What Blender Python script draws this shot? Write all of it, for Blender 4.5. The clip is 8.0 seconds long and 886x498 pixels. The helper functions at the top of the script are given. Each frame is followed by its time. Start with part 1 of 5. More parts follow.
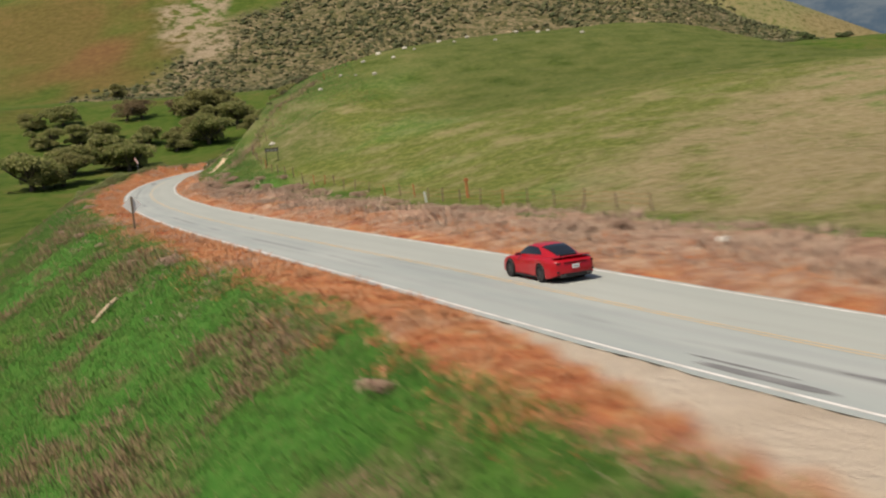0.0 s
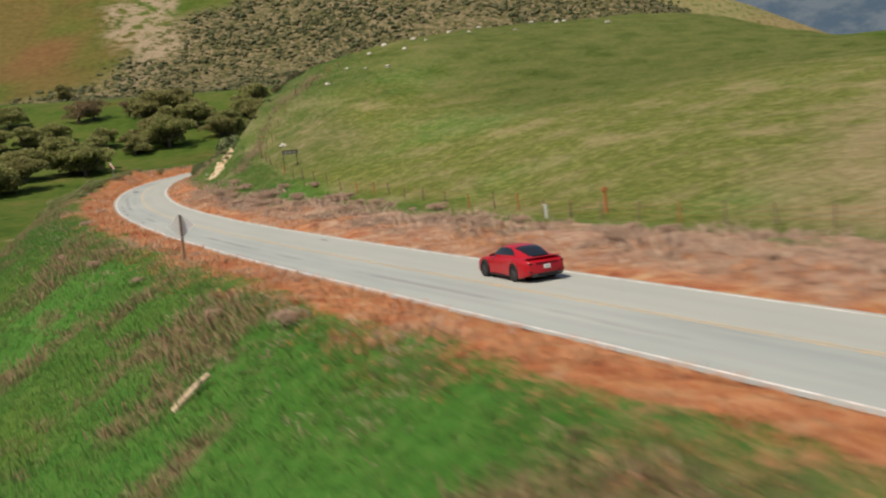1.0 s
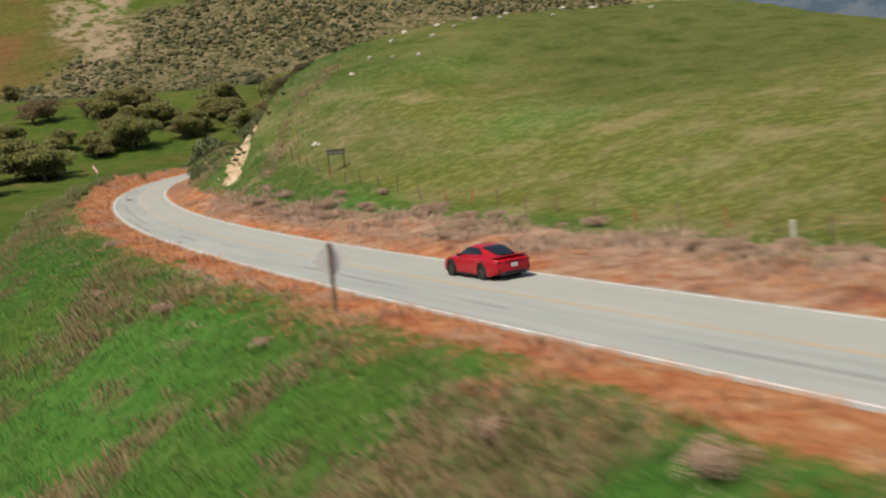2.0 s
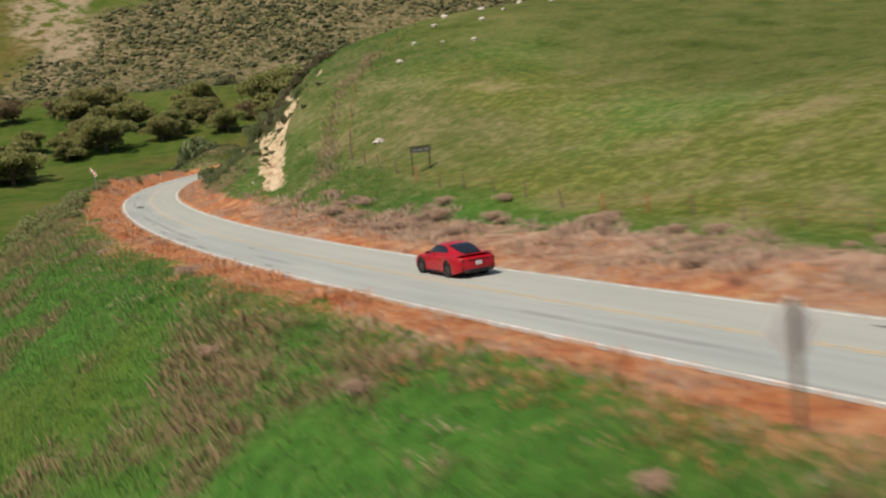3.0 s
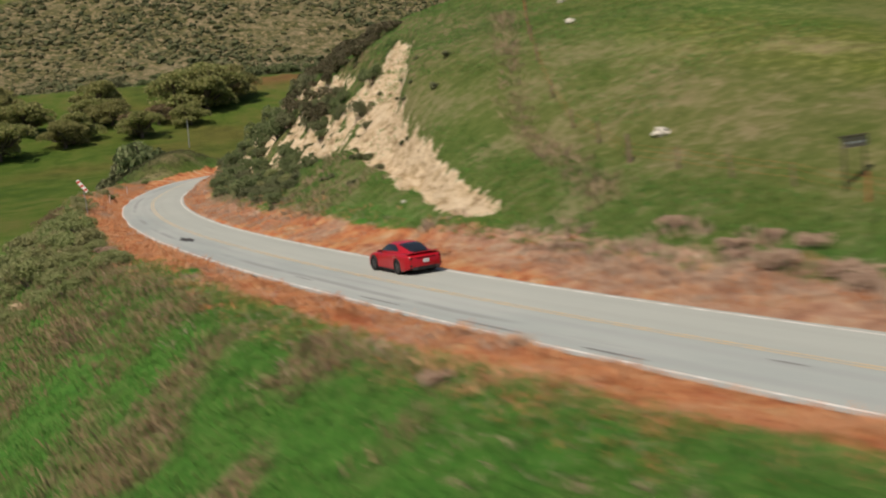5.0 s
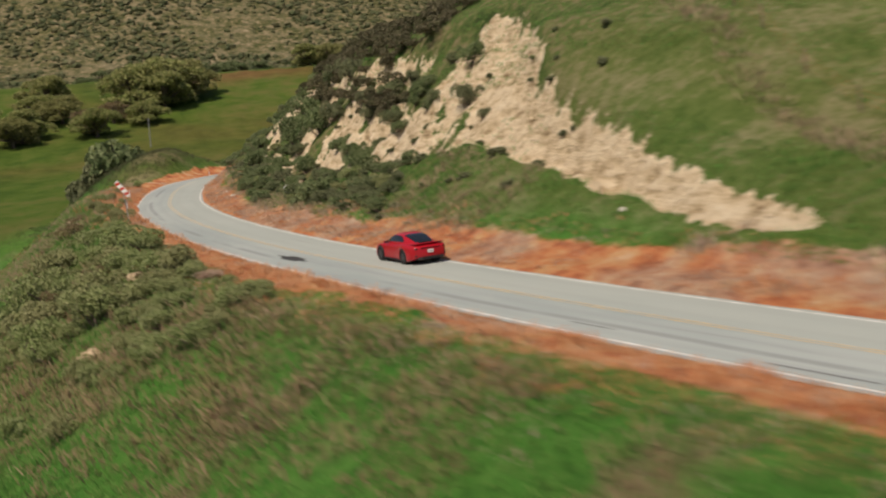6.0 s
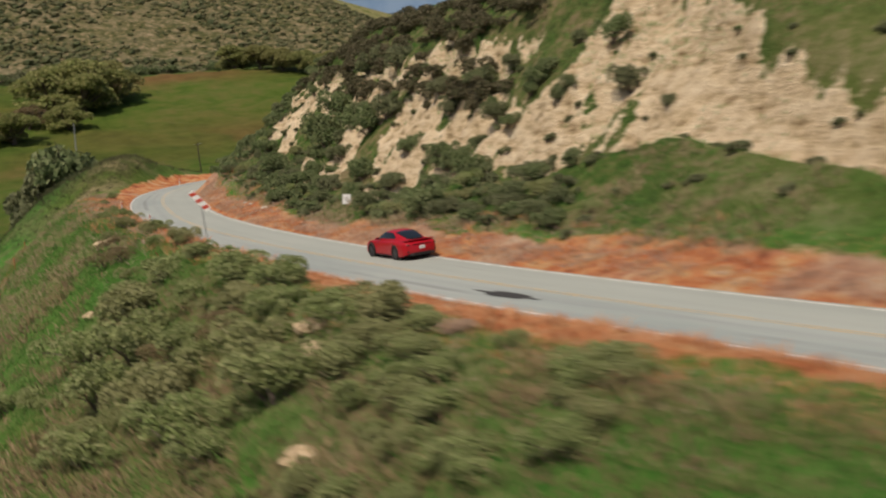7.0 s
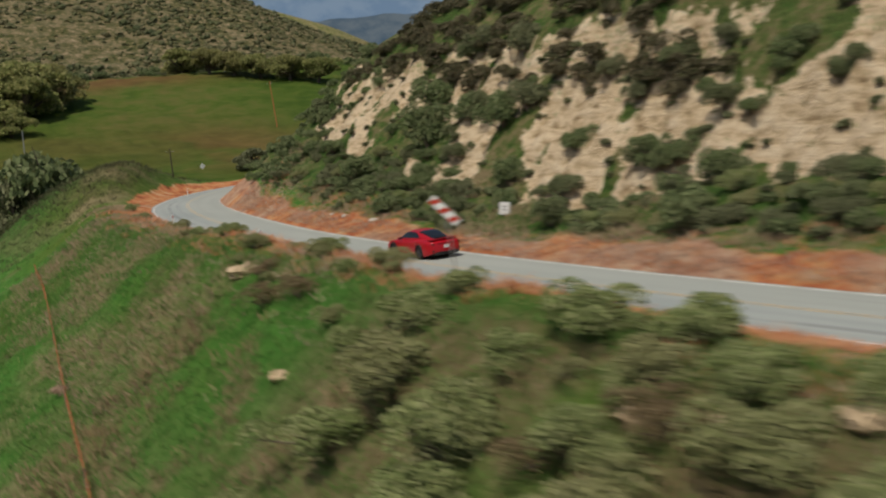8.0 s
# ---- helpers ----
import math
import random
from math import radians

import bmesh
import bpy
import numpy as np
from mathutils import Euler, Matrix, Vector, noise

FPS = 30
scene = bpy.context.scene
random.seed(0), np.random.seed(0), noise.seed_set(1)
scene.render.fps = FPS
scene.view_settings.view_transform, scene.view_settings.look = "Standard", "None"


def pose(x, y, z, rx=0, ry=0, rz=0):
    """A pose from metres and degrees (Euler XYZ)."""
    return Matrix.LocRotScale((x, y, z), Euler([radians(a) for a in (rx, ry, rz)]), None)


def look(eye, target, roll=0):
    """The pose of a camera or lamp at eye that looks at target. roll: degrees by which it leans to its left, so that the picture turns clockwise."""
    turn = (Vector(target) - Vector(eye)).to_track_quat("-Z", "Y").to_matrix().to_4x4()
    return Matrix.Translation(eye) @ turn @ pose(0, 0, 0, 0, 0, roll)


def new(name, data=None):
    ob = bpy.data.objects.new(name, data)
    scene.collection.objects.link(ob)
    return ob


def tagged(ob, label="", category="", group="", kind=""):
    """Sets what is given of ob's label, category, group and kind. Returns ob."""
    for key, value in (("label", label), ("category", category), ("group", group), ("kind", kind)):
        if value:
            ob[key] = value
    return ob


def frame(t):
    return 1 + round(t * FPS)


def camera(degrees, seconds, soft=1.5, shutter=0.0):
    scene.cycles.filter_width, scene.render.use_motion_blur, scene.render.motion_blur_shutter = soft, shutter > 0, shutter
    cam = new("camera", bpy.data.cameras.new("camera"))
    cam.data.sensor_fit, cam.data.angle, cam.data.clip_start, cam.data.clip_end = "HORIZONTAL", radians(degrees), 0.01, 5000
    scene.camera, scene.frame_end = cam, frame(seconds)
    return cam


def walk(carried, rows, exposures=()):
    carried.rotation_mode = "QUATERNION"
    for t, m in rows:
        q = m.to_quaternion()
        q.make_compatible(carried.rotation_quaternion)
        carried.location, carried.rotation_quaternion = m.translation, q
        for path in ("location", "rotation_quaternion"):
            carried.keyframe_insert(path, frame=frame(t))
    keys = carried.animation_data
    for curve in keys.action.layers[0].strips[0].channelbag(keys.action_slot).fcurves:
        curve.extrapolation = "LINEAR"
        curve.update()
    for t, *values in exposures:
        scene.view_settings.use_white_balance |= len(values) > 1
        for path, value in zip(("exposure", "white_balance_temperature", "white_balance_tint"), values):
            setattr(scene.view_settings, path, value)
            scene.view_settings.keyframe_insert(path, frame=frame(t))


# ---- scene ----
cam = camera(42.61, 8.0, soft=2.1, shutter=0.65)
PATH = [
    (0.0, (-0.00, 0.00, 6.53), (-0.00, 99.33, -5.04), -5.27),
    (0.5, (-5.79, 10.31, 6.66), (-3.21, 109.60, -4.96), -5.31),
    (1.0, (-11.07, 20.50, 6.84), (-6.06, 119.68, -4.92), -5.36),
    (1.5, (-16.42, 31.34, 7.04), (-8.79, 130.33, -4.89), -5.43),
    (3.0, (-30.44, 61.01, 6.87), (-16.99, 159.37, -5.11), -5.47),
    (3.5, (-34.50, 71.67, 6.95), (-18.39, 169.62, -5.11), -5.52),
    (4.0, (-38.66, 81.97, 7.09), (-19.51, 179.36, -5.06), -5.56),
    (5.5, (-52.03, 113.83, 7.15), (-24.04, 209.04, -5.20), -5.30),
    (6.0, (-55.97, 123.81, 7.18), (-24.77, 217.98, -5.38), -5.20),
    (6.5, (-60.16, 134.28, 7.24), (-24.49, 226.84, -5.44), -5.32),
    (7.0, (-63.96, 144.27, 7.31), (-23.88, 235.01, -5.39), -5.34),
    (7.5, (-67.65, 155.27, 7.35), (-23.67, 244.19, -5.27), -5.38),
    (8.0, (-70.83, 165.70, 7.25), (-23.78, 253.06, -5.21), -5.44),
]
walk(cam, [(t, look(eye, target, roll)) for t, eye, target, roll in PATH],
     [(0.0, 0.15, 7450, 15), (4.0, 0.1, 7450, 15), (5.5, -0.04, 7450, 15), (7.0, -0.14, 7450, 15), (8.0, -0.36, 7050, 12)])

# ---------------------------------------------------------------- daylight
SUN_TO = Vector((-0.37, -0.31, 0.87)).normalized()     # the way to the sun
world = bpy.data.worlds.new("sky")
scene.world = world
world.use_nodes = True
wn = world.node_tree.nodes
sky = wn.new("ShaderNodeTexSky")
sky.sky_type, sky.sun_disc = "NISHITA", False
sky.sun_elevation = math.asin(SUN_TO.z)
sky.sun_rotation = math.atan2(SUN_TO.x, SUN_TO.y)
sky.air_density, sky.dust_density = 1.0, 1.5
world.node_tree.links.new(sky.outputs["Color"], wn["Background"].inputs["Color"])
wn["Background"].inputs["Strength"].default_value = 0.085
sun_data = bpy.data.lights.new("sun", "SUN")
sun_data.energy, sun_data.angle, sun_data.color = 3.6, radians(0.6), (1.0, 0.955, 0.88)
sun = new("sun", sun_data)
sun.matrix_world = look(SUN_TO * 200, (0, 0, 0))

# ---------------------------------------------------------------- materials


class Nodes:
    """A small hand for building node materials."""

    def __init__(self, name, roughness=0.8, metallic=0.0, specular=0.3):
        self.mat = bpy.data.materials.new(name)
        self.mat.use_nodes = True
        self.tree = self.mat.node_tree
        self.bsdf = self.tree.nodes["Principled BSDF"]
        self.bsdf.inputs["Roughness"].default_value = roughness
        self.bsdf.inputs["Metallic"].default_value = metallic
        self.bsdf.inputs["Specular IOR Level"].default_value = specular

    def node(self, kind, **sets):
        n = self.tree.nodes.new(kind)
        for k, v in sets.items():
            n.inputs[k.replace("_", " ")].default_value = v
        return n

    def link(self, a, b):
        self.tree.links.new(a, b)

    def coords(self, kind="Object"):
        return self.node("ShaderNodeTexCoord").outputs[kind]

    def scaled(self, vector, scale):
        m = self.node("ShaderNodeMapping")
        m.inputs["Scale"].default_value = scale
        self.link(vector, m.inputs["Vector"])
        return m.outputs["Vector"]

    def noise(self, scale, detail=4.0, rough=0.55, vector=None):
        n = self.node("ShaderNodeTexNoise", Scale=scale, Detail=detail, Roughness=rough)
        self.link(vector if vector is not None else self.coords(), n.inputs["Vector"])
        return n.outputs["Fac"]

    def ramp(self, fac, *stops):
        r = self.node("ShaderNodeValToRGB")
        while len(r.color_ramp.elements) < len(stops):
            r.color_ramp.elements.new(0.5)
        for e, (p, c) in zip(r.color_ramp.elements, stops):
            e.position, e.color = p, (*c, 1) if len(c) == 3 else c
        self.link(fac, r.inputs["Fac"])
        return r.outputs["Color"]

    def mix(self, fac, a, b, blend="MIX"):
        m = self.tree.nodes.new("ShaderNodeMix")
        m.data_type, m.blend_type = "RGBA", blend
        for value, slot in ((fac, m.inputs[0]), (a, m.inputs[6]), (b, m.inputs[7])):
            if isinstance(value, (int, float)):
                slot.default_value = value
            elif isinstance(value, tuple):
                slot.default_value = (*value, 1)
            else:
                self.link(value, slot)
        return m.outputs[2]

    def math(self, op, a, b=0.0):
        m = self.tree.nodes.new("ShaderNodeMath")
        m.operation = op
        for value, slot in ((a, m.inputs[0]), (b, m.inputs[1])):
            if isinstance(value, (int, float)):
                slot.default_value = value
            else:
                self.link(value, slot)
        return m.outputs[0]

    def steps(self, fac, lo, hi):
        m = self.tree.nodes.new("ShaderNodeMapRange")
        m.interpolation_type = "SMOOTHSTEP"
        m.inputs["From Min"].default_value, m.inputs["From Max"].default_value = lo, hi
        self.link(fac, m.inputs["Value"])
        return m.outputs["Result"]

    def attribute(self, name):
        n = self.tree.nodes.new("ShaderNodeAttribute")
        n.attribute_name = name
        sep = self.tree.nodes.new("ShaderNodeSeparateColor")
        self.link(n.outputs["Color"], sep.inputs["Color"])
        return sep.outputs

    def alpha(self, name):
        n = self.tree.nodes.new("ShaderNodeAttribute")
        n.attribute_name = name
        return n.outputs["Alpha"]

    def island(self):
        return self.node("ShaderNodeNewGeometry").outputs["Random Per Island"]

    def object_random(self):
        return self.node("ShaderNodeObjectInfo").outputs["Random"]

    def color(self, c):
        if isinstance(c, tuple):
            self.bsdf.inputs["Base Color"].default_value = (*c, 1)
        else:
            self.link(c, self.bsdf.inputs["Base Color"])
        return self

    def bump(self, fac, strength=0.3, distance=0.05):
        b = self.node("ShaderNodeBump", Strength=strength, Distance=distance)
        self.link(fac, b.inputs["Height"])
        self.link(b.outputs["Normal"], self.bsdf.inputs["Normal"])
        return self


def land_material():
    n = Nodes("land", roughness=0.95, specular=0.1)
    big, mid, small, tiny = n.noise(0.035, 5), n.noise(0.22, 5), n.noise(1.3, 6, 0.65), n.noise(7.0, 6, 0.7)
    cover, wide = n.attribute("cover"), n.attribute("wide")
    lush = n.ramp(small, (0.30, (0.046, 0.145, 0.026)), (0.5, (0.070, 0.225, 0.036)), (0.72, (0.13, 0.265, 0.060)))
    dull = n.ramp(small, (0.30, (0.085, 0.118, 0.020)), (0.55, (0.132, 0.176, 0.030)), (0.75, (0.205, 0.220, 0.066)))
    straw = n.ramp(n.math("ADD", n.math("MULTIPLY", tiny, 0.5), n.math("MULTIPLY", small, 0.5)), (0.34, (0.19, 0.155, 0.065)), (0.48, (0.32, 0.265, 0.135)), (0.64, (0.46, 0.375, 0.23)))
    hue = n.math("ADD", n.math("MULTIPLY", n.noise(0.6, 4, 0.6), 0.6), n.math("MULTIPLY", small, 0.4))
    brush = n.ramp(hue, (0.34, (0.26, 0.080, 0.045)), (0.43, (0.48, 0.155, 0.070)), (0.50, (0.62, 0.245, 0.105)), (0.57, (0.63, 0.36, 0.17)), (0.66, (0.66, 0.46, 0.31)))
    greyish = n.ramp(hue, (0.34, (0.24, 0.145, 0.100)), (0.46, (0.42, 0.265, 0.185)), (0.55, (0.54, 0.37, 0.265)), (0.66, (0.61, 0.47, 0.345)))
    dry, dry_scrub = n.attribute("dry"), n.alpha("dry")
    soil = n.ramp(n.math("ADD", n.math("MULTIPLY", mid, 0.6), n.math("MULTIPLY", tiny, 0.4)), (0.34, (0.56, 0.46, 0.34)), (0.5, (0.72, 0.61, 0.47)), (0.66, (0.78, 0.68, 0.54)))
    strata = n.noise(0.9, 7, 0.7, n.scaled(n.coords(), (0.8, 0.45, 2.4)))
    stone = n.ramp(n.math("ADD", n.math("MULTIPLY", small, 0.5), n.math("MULTIPLY", strata, 0.5)), (0.37, (0.24, 0.165, 0.090)), (0.43, (0.52, 0.39, 0.235)), (0.50, (0.72, 0.57, 0.375)), (0.60, (0.84, 0.70, 0.50)))
    stone = n.mix(n.math("MULTIPLY", n.steps(tiny, 0.60, 0.74), 0.75), stone, (0.24, 0.18, 0.12))
    grass = n.mix(n.math("MULTIPLY", n.steps(big, 0.46, 0.66), 0.75), lush, dull)
    field = n.mix(n.steps(n.math("ADD", mid, n.math("MULTIPLY", tiny, 0.5)), 0.72, 1.0), dull, straw)
    field = n.mix(n.math("MULTIPLY", n.steps(big, 0.52, 0.66), 0.6), field, lush)
    fleck = n.steps(n.math("ADD", n.math("MULTIPLY", small, 0.55), n.math("MULTIPLY", tiny, 0.45)), 0.49, 0.58)
    field = n.mix(n.math("MULTIPLY", fleck, 0.62), field, (0.275, 0.295, 0.085))
    c = n.mix(cover["Blue"], grass, field)
    tone = n.attribute("tone")
    # darker green standing in for cloud shade on the upper pasture
    shaded_grass = n.ramp(n.math("ADD", n.math("MULTIPLY", small, 0.5), n.math("MULTIPLY", mid, 0.5)), (0.36, (0.048, 0.080, 0.013)), (0.5, (0.074, 0.118, 0.019)), (0.66, (0.125, 0.148, 0.033)))
    c = n.mix(n.math("MULTIPLY", tone["Red"], 0.95), c, shaded_grass)
    foot = n.ramp(n.math("ADD", n.math("MULTIPLY", small, 0.6), n.math("MULTIPLY", mid, 0.4)), (0.38, (0.036, 0.065, 0.020)), (0.46, (0.055, 0.115, 0.025)), (0.52, (0.120, 0.140, 0.048)), (0.60, (0.24, 0.185, 0.105)))
    c = n.mix(n.math("MULTIPLY", tone["Green"], 0.9), c, foot)
    worn = n.ramp(n.math("ADD", n.math("MULTIPLY", small, 0.5), n.math("MULTIPLY", mid, 0.5)), (0.38, (0.080, 0.120, 0.028)), (0.5, (0.130, 0.160, 0.048)), (0.60, (0.24, 0.215, 0.11)), (0.70, (0.33, 0.27, 0.17)))
    c = n.mix(n.math("MULTIPLY", tone["Blue"], 0.8), c, worn)
    # brown of withered grass, used too as painted shade between the shrubs
    withered_and_shade = n.ramp(small, (0.32, (0.165, 0.110, 0.066)), (0.5, (0.25, 0.170, 0.105)), (0.68, (0.35, 0.255, 0.165)))
    c = n.mix(n.math("MULTIPLY", n.alpha("tone"), 0.85), c, withered_and_shade)
    far_green = n.ramp(n.math("ADD", n.math("MULTIPLY", mid, 0.5), n.math("MULTIPLY", big, 0.5)), (0.36, (0.040, 0.085, 0.012)), (0.5, (0.075, 0.120, 0.020)), (0.64, (0.13, 0.13, 0.038)))
    c = n.mix(wide["Red"], c, far_green)
    scrubby = n.ramp(n.math("ADD", n.math("MULTIPLY", n.noise(0.5, 4, 0.7), 0.7), n.math("MULTIPLY", mid, 0.3)), (0.42, (0.050, 0.064, 0.022)), (0.52, (0.105, 0.100, 0.040)), (0.585, (0.24, 0.18, 0.10)), (0.66, (0.44, 0.35, 0.235)))
    c = n.mix(dry_scrub, c, scrubby)
    c = n.mix(wide["Green"], c, n.ramp(mid, (0.3, (0.135, 0.070, 0.030)), (0.7, (0.19, 0.115, 0.045))))
    ragged = n.math("MULTIPLY", wide["Blue"], n.steps(n.noise(0.11, 6, 0.7), 0.42, 0.56))
    c = n.mix(ragged, c, n.ramp(small, (0.3, (0.20, 0.16, 0.10)), (0.7, (0.42, 0.34, 0.23))))
    c = n.mix(n.math("MULTIPLY", n.alpha("wide"), n.steps(n.math("ADD", mid, n.math("MULTIPLY", tiny, 0.4)), 0.44, 0.76)), c, straw)
    edge = n.steps(n.math("ADD", cover["Red"], n.math("MULTIPLY", n.math("SUBTRACT", small, 0.5), 1.1)), 0.35, 0.65)
    c = n.mix(n.math("MULTIPLY", dry["Blue"], 0.8), c, straw)
    # dark brown on the hump: grey-brown growth with cloud shade in its colour
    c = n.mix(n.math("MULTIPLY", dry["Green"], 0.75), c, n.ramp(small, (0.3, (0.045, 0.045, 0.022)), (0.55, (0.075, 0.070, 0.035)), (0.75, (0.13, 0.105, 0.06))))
    c = n.mix(edge, c, n.mix(n.math("MULTIPLY", dry["Red"], 0.9), brush, greyish))
    c = n.mix(n.alpha("cover"), c, soil)
    rock = n.steps(n.math("ADD", cover["Green"], n.math("MULTIPLY", n.math("SUBTRACT", small, 0.5), 1.6)), 0.42, 0.60)
    c = n.mix(rock, c, stone)
    n.color(c).bump(n.math("ADD", n.math("ADD", small, n.math("MULTIPLY", strata, n.math("MULTIPLY", cover["Green"], 1.2))), n.math("MULTIPLY", tiny, 0.5)), 1.0, 0.4)
    return n.mat


def asphalt_material():
    n = Nodes("asphalt", roughness=0.9, specular=0.25)
    uv = n.coords("UV")
    long_way = n.scaled(uv, (0.9, 0.035, 1))
    streak = n.noise(1.3, 6, 0.6, long_way)
    wear = n.noise(0.5, 5, 0.6, n.scaled(uv, (0.6, 0.12, 1)))
    grit = n.noise(45, 3, 0.7)
    base = n.ramp(wear, (0.3, (0.275, 0.318, 0.305)), (0.7, (0.36, 0.395, 0.37)))
    base = n.mix(n.math("MULTIPLY", n.steps(streak, 0.60, 0.72), 0.42), base, (0.17, 0.17, 0.165))
    sep = n.tree.nodes.new("ShaderNodeSeparateXYZ")
    n.link(uv, sep.inputs[0])
    lane = n.math("ABSOLUTE", n.math("SUBTRACT", n.math("ABSOLUTE", sep.outputs[0]), 1.85))
    track = n.steps(n.math("ABSOLUTE", n.math("SUBTRACT", lane, 0.85)), 0.45, 0.05)
    base = n.mix(n.math("MULTIPLY", track, 0.16), base, (0.22, 0.225, 0.225))
    warm = n.steps(sep.outputs[0], -0.3, 0.6)
    base = n.mix(n.math("MULTIPLY", warm, 0.4), base, (0.365, 0.385, 0.33))
    rut = n.steps(n.math("ABSOLUTE", n.math("ADD", sep.outputs[0], n.math("ADD", 1.75, n.math("MULTIPLY", n.noise(0.6, 2, 0.5, n.scaled(uv, (0.0, 0.12, 1))), 0.5)))), 0.34, 0.05)
    rut = n.math("MULTIPLY", rut, n.steps(n.noise(1.0, 3, 0.6, n.scaled(uv, (0.3, 0.08, 1))), 0.42, 0.60))
    base = n.mix(n.math("MULTIPLY", rut, 0.5), base, (0.15, 0.155, 0.155))
    base = n.mix(n.math("MULTIPLY", n.math("SUBTRACT", grit, 0.4), 0.5), base, (0.5, 0.48, 0.44))
    n.color(base).bump(grit, 0.25, 0.01)
    return n.mat


def paint_material(name, fresh, worn, amount=0.5):
    n = Nodes(name, roughness=0.7, specular=0.3)
    chips = n.steps(n.noise(1.4, 6, 0.75), amount - 0.08, amount + 0.1)
    return n.color(n.mix(chips, fresh, worn)).mat


def mottled(name, dark, light, scale=3.0, roughness=0.9, metallic=0.0, bump=0.3, distance=0.03):
    n = Nodes(name, roughness=roughness, metallic=metallic)
    f = n.noise(scale, 6, 0.65)
    g = n.noise(scale * 9, 4, 0.7)
    c = n.ramp(n.math("ADD", n.math("MULTIPLY", f, 0.7), n.math("MULTIPLY", g, 0.3)), (0.35, dark), (0.65, light))
    return n.color(c).bump(g, bump, distance).mat


def leafy(name, *shades, roughness=0.75, translucent=0.25, other=None, sward=0.0):
    """Leaves and blades: each its own shade; sward rounds their normals upwards, as in close growth."""
    n = Nodes(name, roughness=roughness, specular=0.15)
    stops = [(0.05 + 0.9 * i / (len(shades) - 1), c) for i, c in enumerate(shades)]
    c = n.ramp(n.island(), *stops)
    c = n.mix(n.math("MULTIPLY", n.steps(n.noise(0.35, 4), 0.4, 0.62), 0.45), c, shades[-1])
    if other:
        c = n.mix(n.math("MULTIPLY", n.steps(n.object_random(), 0.35, 0.95), 0.5), c, other)
    n.color(c)
    if sward:
        up = n.tree.nodes.new("ShaderNodeVectorMath")
        up.operation = "ADD"
        up.inputs[1].default_value = (0.0, 0.0, sward)
        n.link(n.node("ShaderNodeNewGeometry").outputs["Normal"], up.inputs[0])
        unit = n.tree.nodes.new("ShaderNodeVectorMath")
        unit.operation = "NORMALIZE"
        n.link(up.outputs[0], unit.inputs[0])
        n.link(unit.outputs[0], n.bsdf.inputs["Normal"])
    if translucent:
        t = n.tree.nodes.new("ShaderNodeBsdfTranslucent")
        n.link(c, t.inputs["Color"])
        m = n.tree.nodes.new("ShaderNodeMixShader")
        m.inputs[0].default_value = translucent
        out = n.tree.nodes["Material Output"]
        n.link(n.bsdf.outputs[0], m.inputs[1])
        n.link(t.outputs[0], m.inputs[2])
        n.link(m.outputs[0], out.inputs["Surface"])
    return n.mat


LAND = land_material()
ASPHALT = asphalt_material()
WHITE_LINE = paint_material("white_line_paint", (0.74, 0.73, 0.69), (0.45, 0.43, 0.38), 0.50)
YELLOW_LINE = paint_material("yellow_line_paint", (0.58, 0.42, 0.21), (0.44, 0.40, 0.31), 0.49)
TAR = mottled("tar", (0.025, 0.025, 0.026), (0.07, 0.068, 0.065), 2.0, 0.75)
WORN_TAR = mottled("worn_tar", (0.12, 0.125, 0.125), (0.23, 0.235, 0.23), 1.6, 0.85)
SANDSTONE = mottled("sandstone", (0.36, 0.26, 0.15), (0.64, 0.50, 0.33), 2.5, 0.95, bump=0.7)
PALE_ROCK = mottled("pale_rock", (0.45, 0.42, 0.35), (0.72, 0.69, 0.60), 3.0, 0.9, bump=0.6)
OLD_WOOD = mottled("weathered_wood", (0.13, 0.085, 0.055), (0.27, 0.20, 0.145), 6.0, 0.9)
DARK_WOOD = mottled("dark_wood", (0.035, 0.028, 0.022), (0.085, 0.065, 0.05), 8.0, 0.85)
RUST = mottled("rusty_orange_paint", (0.34, 0.10, 0.035), (0.52, 0.20, 0.085), 7.0, 0.8)
WHITE_PAINT = mottled("white_paint", (0.80, 0.80, 0.78), (0.88, 0.88, 0.86), 5.0, 0.55)
ALUMINIUM = mottled("bare_aluminium", (0.80, 0.81, 0.80), (0.88, 0.88, 0.87), 5.0, 0.6, 0.0)
GALVANISED = mottled("galvanised_steel", (0.36, 0.37, 0.38), (0.5, 0.5, 0.5), 9.0, 0.5, 0.8)
BARK = mottled("bark", (0.055, 0.042, 0.032), (0.15, 0.12, 0.095), 5.0, 0.95, bump=0.8)
TWIG = mottled("dry_twig", (0.09, 0.065, 0.05), (0.20, 0.155, 0.125), 9.0, 0.95)

# ---------------------------------------------------------------- the lie of the land
# middle of the road, from behind the camera's start round the bend behind the cliff
ROAD = [(61, -75), (38, -27), (26, -1), (16.8, 18.5), (8.9, 35), (0.3, 55), (-8.6, 75), (-17.3, 95), (-25.4, 115),
        (-32.6, 135), (-38.8, 155), (-43.8, 175), (-47.8, 195), (-50.8, 215), (-52.5, 235), (-52.9, 255), (-51.7, 275),
        (-47.5, 303), (-41.5, 322), (-31, 336), (-12, 345), (14, 351), (45, 362), (80, 380)]


